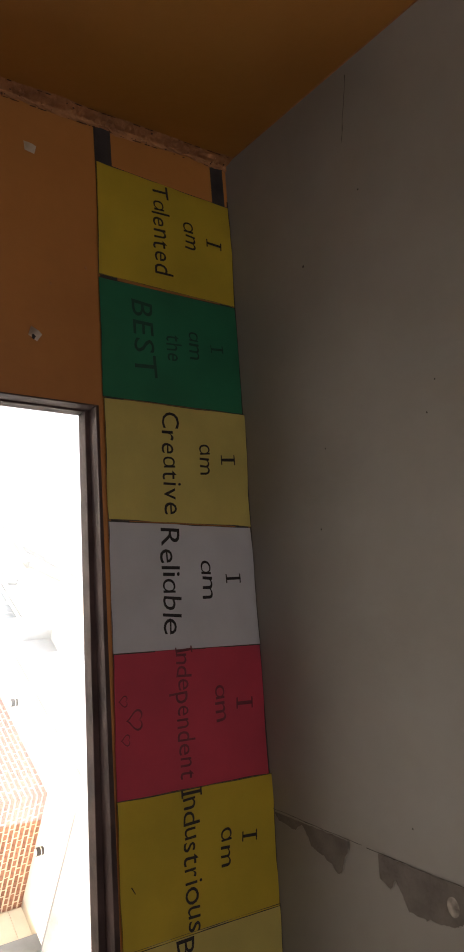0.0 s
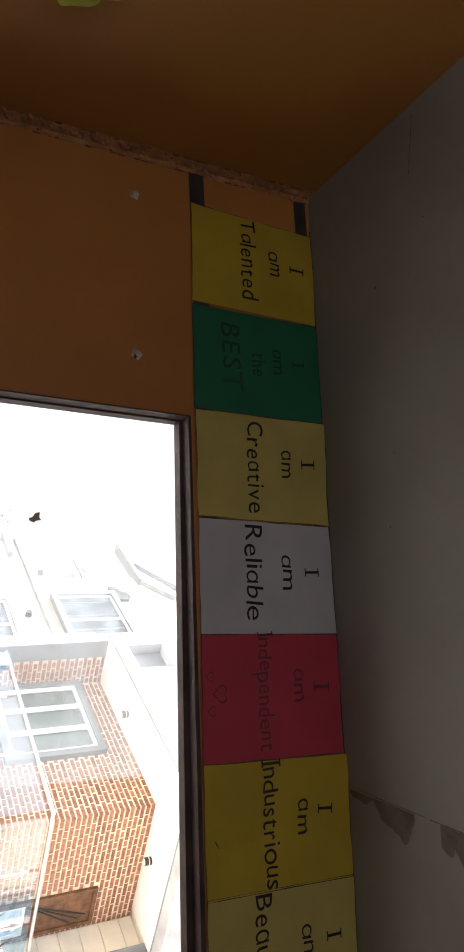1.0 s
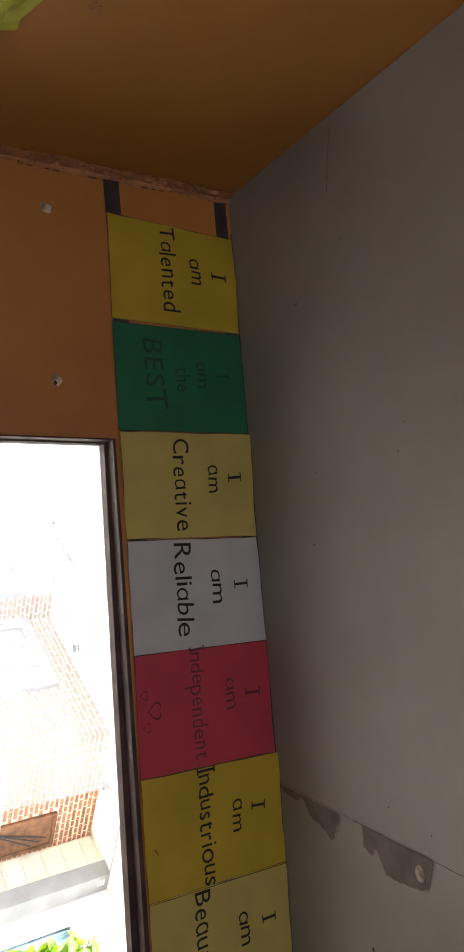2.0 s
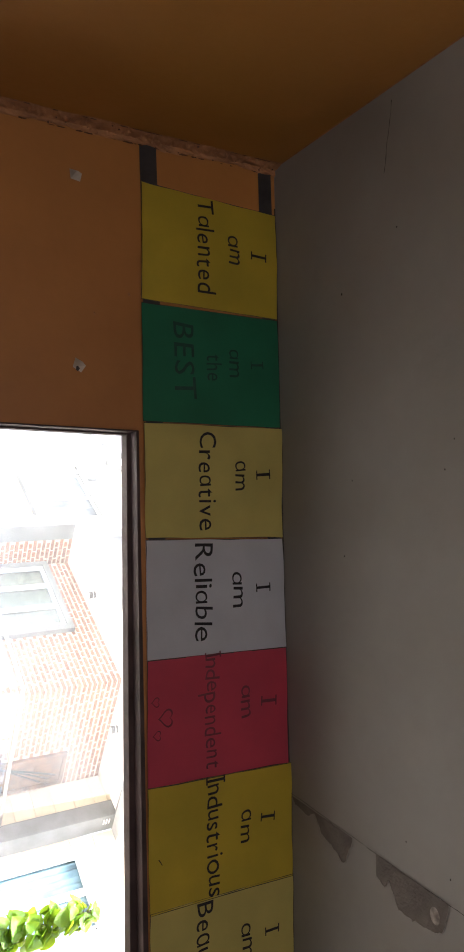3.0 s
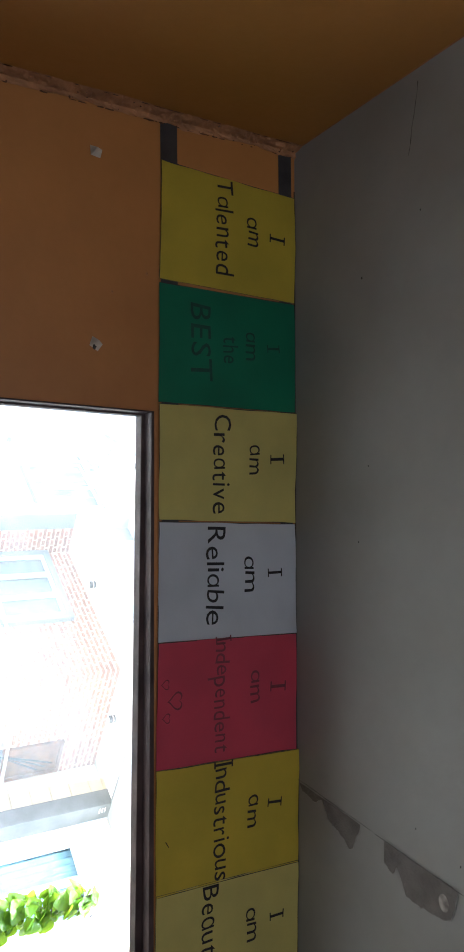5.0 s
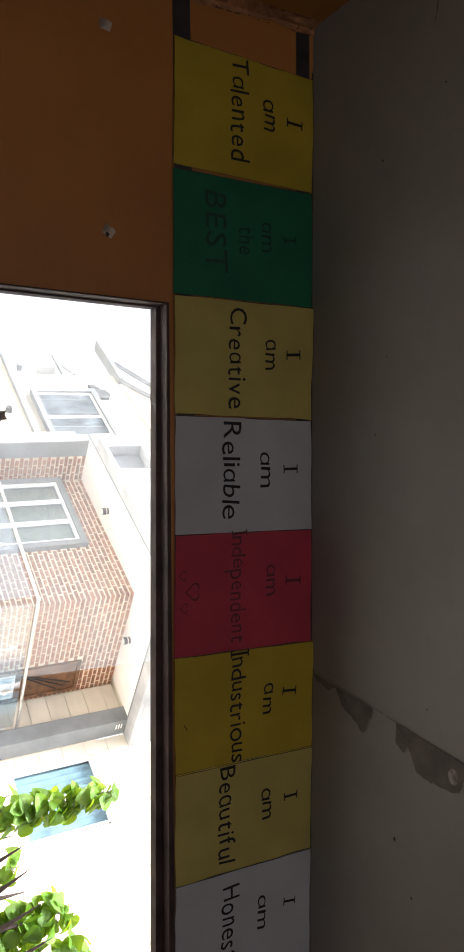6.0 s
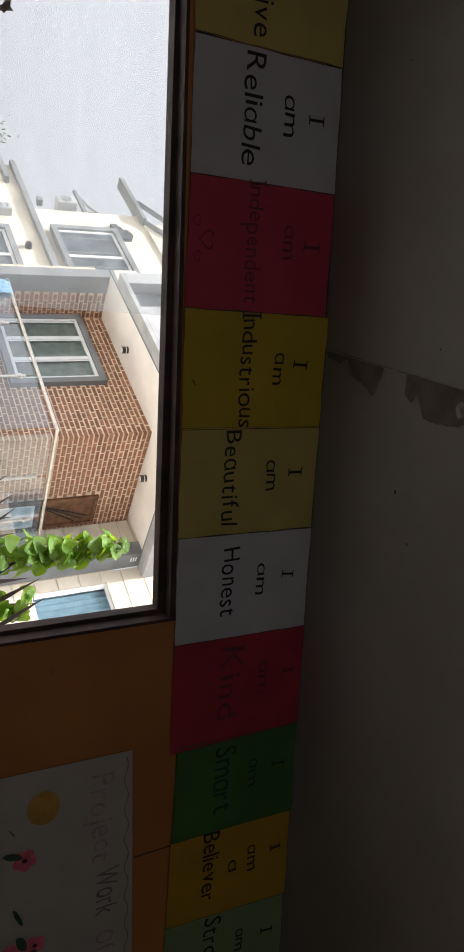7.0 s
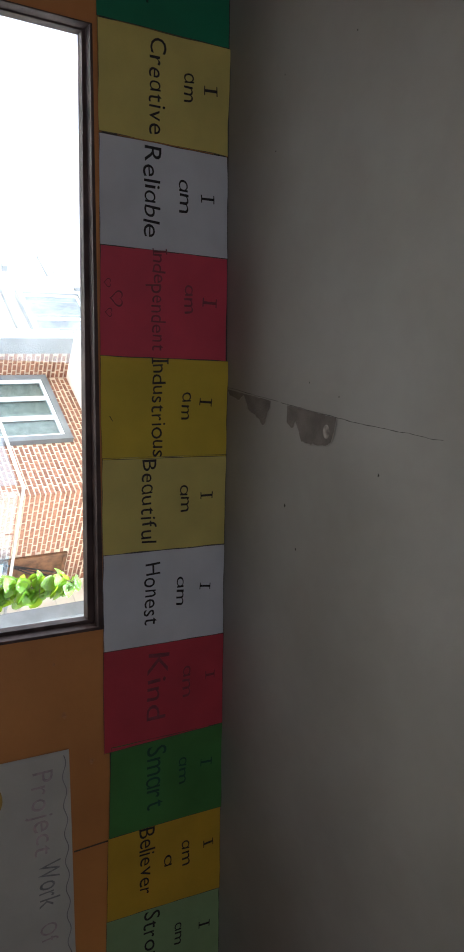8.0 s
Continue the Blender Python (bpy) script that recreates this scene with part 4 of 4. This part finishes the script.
for i in range(25):
    f = i / 24
    row = []
    for j in range(15):
        t = j / 14 * 2 - 1
        x = RU + 0.03 * (1 if t > 0 else -1) * min(1, abs(t) * 6) + 0.012 * math.sin(f * 22 + t)
        row.append(bm.verts.new((x, 1.95 + 0.3 * f, RT + 0.03 - 0.35 * abs(t) * (0.9 + 0.1 * math.sin(9 * f)))))
    rows.append(row)
for a, b in zip(rows, rows[1:]):
    for j in range(14):
        bm.faces.new((a[j], a[j + 1], b[j + 1], b[j]))
cloth = smooth(tagged(part("draped_cloth", bm, "cloth"), "blue cloth draped over the balcony railing", "cloth"))
cloth.matrix_basis = HOUSE

# ---- outside: the neighbouring house ----
neighbour = thing("neighbour_house", NEXT_HOUSE, "cream two-storey house with grey ledges and windows", "house")
NU = 0.6
NW = ((3.9, 5.28, 3.7, 4.95), (3.9, 5.37, 5.87, 6.89))
part("lower_storey_wall", blocks((NU, NU + 5, 3.4, 7.45, 0, 5.52)), "cream", neighbour)
part("upper_storey_wall", blocks((NU + 0.06, NU + 5, 3.4, 6.13, 5.52, 7.66)), "cream", neighbour)
part("ledge", blocks((NU - 0.08, NU + 0.10, 3.4, 7.5, 5.50, 5.60), bevel=0.01), "grey", neighbour, "grey projecting ledge")
part("parapet_ledge", blocks((NU - 0.08, NU + 0.14, 5.83, 7.27, 7.62, 7.70), bevel=0.01), "grey", neighbour, "grey roof ledge")
part("sloping_coping", rod(rod(bmesh.new(), (NU, 6.5, 7.76), (NU, 5.3, 8.5), 0.05, seg=4), (NU, 5.83, 7.67), (NU, 5.2, 8.15), 0.05, seg=4), "grey", neighbour, "grey sloping roof coping")
part("roof_parapet", blocks((NU + 0.02, NU + 0.14, 3.4, 5.82, 7.66, 8.3), bevel=0.01), "cream", neighbour)
part("side_ledge", blocks((NU - 0.12, NU + 0.1, 6.8, 7.63, 5.27, 5.36), bevel=0.01), "grey", neighbour)
for v0, v1, z0, z1 in NW:
    w = new("neighbour_window")
    w.parent = neighbour
    s = 0.10
    part("surround", blocks((NU - 0.06, NU + 0.055, v1, v1 + s, z0 - s, z1 + s), (NU - 0.06, NU + 0.055, v0 - s, v0, z0 - s, z1 + s), (NU - 0.06, NU + 0.055, v0, v1, z1, z1 + s), (NU - 0.06, NU + 0.055, v0, v1, z0 - s, z0), bevel=0.008), "grey", w, "grey window surround")
    part("window_frame", blocks((NU - 0.02, NU + 0.05, v1 - 0.05, v1, z0, z1), (NU - 0.02, NU + 0.05, v0, v0 + 0.05, z0, z1), (NU - 0.02, NU + 0.05, v0 + 0.05, v1 - 0.05, z1 - 0.05, z1), (NU - 0.02, NU + 0.05, (v0 + v1) / 2 - 0.03, (v0 + v1) / 2 + 0.03, z0, z1 - 0.05)), "upvc", w)
    # opaque pane; the unlit room's darkness is put into its colour
    part("shade_pane", blocks((NU - 0.008, NU - 0.002, v0 + 0.05, v1 - 0.05, z0, z1 - 0.05)), "room_shade", w)
wl = part("wall_lamp", rod(bmesh.new(), (NU - 0.08, 4.83, 5.25), (NU, 4.83, 5.25), 0.05, 0.06, 14), "lampblack", neighbour)
bm = bmesh.new()
for k, (ya, za, zb) in enumerate(((5.27, 6.99, 7.24), (5.37, 6.99, 7.29), (5.47, 6.98, 7.26), (5.57, 6.97, 7.15), (5.65, 6.96, 7.10))):
    block(bm, NU + 0.0 + 0.004 * k, NU + 0.10, ya, ya + 0.10, za, zb, bevel=0.012)
part("stained_ledge_end", bm, "weathered", neighbour, "weathered grey ledge end")
part("canopy_bar", blocks((NU + 0.10, NU + 0.16, 6.19, 6.99, 6.62, 6.69), bevel=0.008), "grey", neighbour, "grey canopy bar over the terrace")
bm = bmesh.new()
arc = [(6.99 - 0.86 * math.sin(k * math.pi / 20), 6.69 + 0.46 * (1 - math.cos(k * math.pi / 20))) for k in range(11)]
for (ya, za), (yb, zb) in zip(arc, arc[1:]):
    rod(bm, (NU + 0.13, ya, za), (NU + 0.13, yb, zb), 0.028, seg=8)
for k in (3, 6, 8):
    rod(bm, (NU + 0.13, arc[k][0], 6.68), (NU + 0.13, arc[k][0], arc[k][1]), 0.012, seg=6)
part("canopy_arch", bm, "pale_grey", neighbour, "pale curved canopy arch")
unit = part("air_conditioner", blocks((NU - 0.05, NU + 0.2, 6.22, 6.46, 6.12, 6.48), bevel=0.02), "pale_grey", neighbour, "pale air conditioner box")
part("unit_grille", rod(bmesh.new(), (NU - 0.06, 6.34, 6.30), (NU - 0.051, 6.34, 6.30), 0.09, seg=20), "grey", unit)
part("small_vent", blocks((NU - 0.02, NU + 0.1, 6.29, 6.40, 5.76, 5.86), bevel=0.01), "grey", neighbour)
part("wall_unit", blocks((NU - 0.14, NU + 0.0, 5.72, 5.90, 4.72, 5.18), bevel=0.02), "pale_grey", neighbour, "pale wall-mounted unit with dark slots")
for k in range(4):
    part("unit_slot", blocks((NU - 0.143, NU - 0.139, 5.75, 5.87, 4.78 + 0.1 * k, 4.82 + 0.1 * k)), "grey", neighbour)
for v in (3.95, 4.35, 4.75, 5.15):
    part("shutter_slat", blocks((NU - 0.012, NU - 0.0085, v, v + 0.02, 5.9, 6.84)), "grey", neighbour)


terrace = thing("terrace_building", NEXT_HOUSE, "low cream building with a roof terrace", "building")
part("wall", blocks((NU + 1.2, NU + 8, 9.6, 24, 0, 5.02)), "cream", terrace)
part("roof_edge", blocks((NU + 1.1, NU + 8, 9.55, 24.1, 5.02, 5.15), bevel=0.01), "grey", terrace)
tree = thing("garden_tree", NEXT_HOUSE @ pose(NU + 0.5, 9.6, 0), "pale green tree with thin drooping branches beside the terrace", "tree")
bm = rod(bmesh.new(), (0, 0, 0.2), (0.04, 0.05, 4.9), 0.09, 0.045, 10)
rnd = random.Random(31)
twigs = []
for i in range(14):
    a = math.tau * i / 14 + rnd.uniform(-0.2, 0.2)
    z = 4.5 + 0.4 * rnd.random()
    mid = Vector((0.45 * math.cos(a), 0.6 * math.sin(a), z + 0.4))
    tip = Vector((0.75 * math.cos(a), 1.1 * math.sin(a), z + rnd.uniform(0.1, 0.8)))
    rod(bm, (0.04, 0.05, z), mid, 0.022, 0.012, 6)
    rod(bm, mid, tip, 0.012, 0.005, 6)
    twigs += [mid, (mid + tip) / 2, tip]
part("trunk", bm, "stem", tree)
bm = bmesh.new()
for i in range(1500):
    c = rnd.choice(twigs) + Vector((rnd.gauss(0, 0.14), rnd.gauss(0, 0.17), rnd.gauss(0, 0.14)))
    m = Matrix.Translation(c) @ Euler((rnd.uniform(0, 6), rnd.uniform(0, 6), rnd.uniform(0, 6))).to_matrix().to_4x4()
    s = rnd.uniform(0.025, 0.055)
    bm.faces.new([bm.verts.new(m @ Vector(q)) for q in ((-s, 0, 0), (0, -0.4 * s, 0.2 * s), (s, 0, 0), (0, 0.4 * s, 0.2 * s))])
part("crown", bm, "pale_leaf", tree)
tank = thing("water_tank", NEXT_HOUSE @ pose(NU + 1.9, 21.6, 5.15), "pale blue water tank on a terrace roof", "water tank")
smooth(part("tank_body", rod(bmesh.new(), (0, 0, 0), (0, 0, 2.3), 0.5, 0.5, 28), "tank", tank))
smooth(part("tank_lid", rod(bmesh.new(), (0, 0, 2.3), (0, 0, 2.47), 0.45, 0.2, 24), "tank", tank))
pole = thing("roof_pole", NEXT_HOUSE @ pose(NU + 1.5, 18.3, 5.15), "thin grey metal pole on the terrace roof", "pole")
part("pole_shaft", rod(rod(bmesh.new(), (0, 0, 0), (0, 0, 1.7), 0.03), (0, 0, 1.7), (0, 0, 2.0), 0.012), "steel", pole)

# ---- outside: spiked fence just beyond the window ----
FENCE = pose(2.252, 1.336, -0.09, 0, 0, -61) @ Matrix.Scale(1.047, 4)
fence = thing("spiked_fence", FENCE, "brown iron fence topped with two rows of long spikes", "fence")
ZR = 2.0
part("top_rail", blocks((-1.8, 1.4, -0.004, 0.004, ZR - 0.014, ZR + 0.014), bevel=0.001), "rail", fence)
part("boundary_wall", blocks((-1.9, 1.45, -0.06, 0.08, -0.2, 1.70), bevel=0.01), "boundary", fence, "weathered grey boundary wall")
for x in (-1.7, -0.8, 0.1, 1.0):
    part("fence_post", blocks((x - 0.02, x + 0.02, 0.005, 0.045, 1.6, ZR - 0.015), bevel=0.002), "rail", fence)


def spike_mesh(length):
    bm = bmesh.new()
    block(bm, -0.006, 0.006, -0.0035, 0.0035, -0.05, length * 0.45)
    r = [bm.verts.new(c) for c in ((-0.008, -0.004, length * 0.45), (0.008, -0.004, length * 0.45), (0.008, 0.004, length * 0.45), (-0.008, 0.004, length * 0.45))]
    tip = bm.verts.new((0, 0, length))
    for i in range(4):
        bm.faces.new((r[i], r[(i + 1) % 4], tip))
    bm.faces.new(r[::-1])
    return bm


first = part("spike", spike_mesh(0.23), "spike", fence)
lean = part("leaning_spike", spike_mesh(0.27), "spike", fence)
rnd = random.Random(5)
x = -1.7
while x < 1.3:
    for base, tilt, dx in ((first, 0.0, 0.0), (lean, 38.0, 0.045)):
        ob = base if x == -1.7 else base.copy()
        if ob is not base:
            scene.collection.objects.link(ob)
        ob.matrix_basis = pose(x + dx, -0.012 if tilt else 0.008, ZR, tilt + rnd.uniform(-3, 3), rnd.uniform(-5, 5), 0)
    x += 0.098


# ---- outside: leafy shoots beside the fence ----
def leaf_data():
    bm = bmesh.new()
    n = 5
    rows = []
    for j in range(7):
        t = j / 6
        w = 0.56 * (math.sin(math.pi * t ** 0.60) ** 0.55) if 0 < t < 1 else 0.02
        rows.append([bm.verts.new(((i / (n - 1) * 2 - 1) * w, t, 0.26 * abs(i / (n - 1) * 2 - 1) * w - 0.22 * t * t + 0.035 * math.sin(11 * t) * (1 if i in (1, 3) else -0.6))) for i in range(n)])
    for a, b in zip(rows, rows[1:]):
        for i in range(n - 1):
            bm.faces.new((a[i], a[i + 1], b[i + 1], b[i]))
    me = bpy.data.meshes.new("leaf")
    bm.to_mesh(me)
    bm.free()
    me.materials.append(M["leaf"])
    for p in me.polygons:
        p.use_smooth = True
    return me


LEAF = leaf_data()


def shoot(base, tip, bend, count, size, spread, seed, label, lo=0.66):
    """A climbing shoot: a stem with broad leaves on short stalks, every way round."""
    rnd = random.Random(seed)
    base, tip = [Vector((-0.057, 0.043, -0.09)) + 1.047 * Vector(c) for c in (base, tip)]
    plant = thing("leafy_shoot", pose(*base), label, "plant", "leafy shoots beside the fence")
    path = tip - base
    side = Vector(bend)
    at = lambda t: path * t + side * math.sin(math.pi * t)
    bm = bmesh.new()
    for i in range(14):
        rod(bm, at(i / 14), at((i + 1) / 14), 0.006 * (1.1 - i / 16), 0.006 * (1.1 - (i + 1) / 16), 7)
    stalks = []
    for i in range(count):
        t = lo + (1 - lo) * (i + rnd.random()) / count
        a = rnd.uniform(0, math.tau)
        out = Vector((math.cos(a), math.sin(a), rnd.uniform(-0.25, 0.7))).normalized()
        s = size * rnd.uniform(0.6, 1.15)
        d = spread * rnd.uniform(0.25, 1.0) * (1.15 - 0.75 * t ** 3)
        p0, p1 = at(t), at(t) + out * d
        rod(bm, p0, p1, 0.0016, 0.0012, 5)
        ob = new("leaf", LEAF)
        ob.parent = plant
        face = (out * 0.6 + Vector((rnd.gauss(0, 0.45), rnd.gauss(-0.55, 0.4), rnd.gauss(0.45, 0.45)))).normalized()
        rib = Vector((rnd.gauss(0, 0.6), rnd.gauss(0, 0.6), rnd.gauss(-0.5, 0.5))) + out * 0.5
        rib = (rib - face * rib.dot(face)).normalized()
        turn = Matrix((rib.cross(face), rib, face)).transposed().to_quaternion()
        ob.matrix_basis = Matrix.LocRotScale(p1, turn, (s * rnd.uniform(0.85, 1.1), s, s))
    part("stem", bm, "stem", plant)


shoot((1.99, 1.42, -0.2), (2.025, 1.24, 2.53), (0.02, 0.0, 0.0), 300, 0.056, 0.072, 1, "tall green climbing shoot with broad bright leaves")
shoot((2.31, 1.22, -0.2), (2.32, 1.12, 2.33), (0.03, 0.02, 0.0), 314, 0.060, 0.12, 2, "bushy green shoot with broad bright leaves")
shoot((2.62, 1.05, -0.2), (2.54, 1.02, 2.32), (0.0, 0.03, 0.0), 270, 0.060, 0.11, 3, "bushy green shoot with broad bright leaves")
shoot((2.50, 1.15, -0.2), (2.46, 1.08, 2.39), (0.0, 0.02, 0.0), 240, 0.060, 0.11, 5, "bushy green shoot with broad bright leaves", 0.74)
shoot((2.2, 1.30, -0.2), (2.205, 1.25, 2.21), (0.0, 0.03, 0.0), 130, 0.062, 0.09, 4, "short green shoot with broad bright leaves")

# ---- bricks, last ----
BL, BH, JO = 0.165, 0.043, 0.020
HEADER = 0.078


def brick_data(length):
    bm = block(bmesh.new(), 0, length, -0.006, 0.020, 0, BH)
    bmesh.ops.bevel(bm, geom=[e for e in bm.edges if all(v.co.y < 0 for v in e.verts)], offset=0.004, segments=1, affect="EDGES")
    me = bpy.data.meshes.new("brick")
    bm.to_mesh(me)
    bm.free()
    me.materials.append(M["brick"])
    return me


def brick_face(name, m, width, z0, z1, holes, budget):
    """Running bond on a face that looks along its own -y; the top courses are single bricks, those lower down one mesh."""
    rnd = random.Random(int(width * 100))
    holder = new(name)
    holder.parent = brick_house
    holder.matrix_basis = m
    made = {}
    rest = bmesh.new()
    row = 0
    z = z1 - BH - 0.004
    while z > z0:
        x = -((BL + HEADER) / 2 + JO) * (row % 2)
        count = 0
        while x < width - 0.03:
            long = HEADER if count % 2 else BL
            a, b = max(0.0, x), min(width, x + long)
            cut = [(a, b)] if b - a > 0.03 else []
            for h0, h1, g0, g1 in holes:
                if z + BH > g0 and z < g1:
                    cut = [c for a0, b0 in cut for c in ((a0, min(b0, h0)), (max(a0, h1), b0)) if c[1] - c[0] > 0.03]
            for a0, b0 in cut:
                length = round(b0 - a0, 2)
                if budget > 0:
                    if length not in made:
                        made[length] = brick_data(length)
                    ob = new("brick", made[length])
                    ob.parent = holder
                    ob.location = (a0, rnd.uniform(-0.003, 0.003), z + rnd.uniform(-0.0015, 0.0015))
                    budget -= 1
                else:
                    block(rest, a0, b0, -0.006, 0.02, z, z + BH)
            x += long + JO
            count += 1
        z -= BH + JO
        row += 1
    if rest.verts:
        tagged(part("lower_bricks", rest, "brick", holder), kind="stuff")
    else:
        rest.free()


HOLE_W = (BW[0] - 0.085, BW[1] + 0.085, BW[2] - 0.085, BW[3] + 0.085)
# the -x face: own x runs back along -y of the house
left_m = Matrix(((0, 1, 0, 0.012), (-1, 0, 0, 2.29), (0, 0, 1, 0), (0, 0, 0, 1)))
brick_face("brick_facing", left_m, 2.29, ZF, ZS, [(2.29 - HOLE_W[1], 2.29 - HOLE_W[0], HOLE_W[2], HOLE_W[3])], 160)
brick_face("brick_facing", pose(0, 0.012, 0), 1.66, ZF, ZS, [D], 120)
brick_face("brick_facing", pose(-0.40, 2.292, 0), 0.40, ZF, ZS, [], 20)
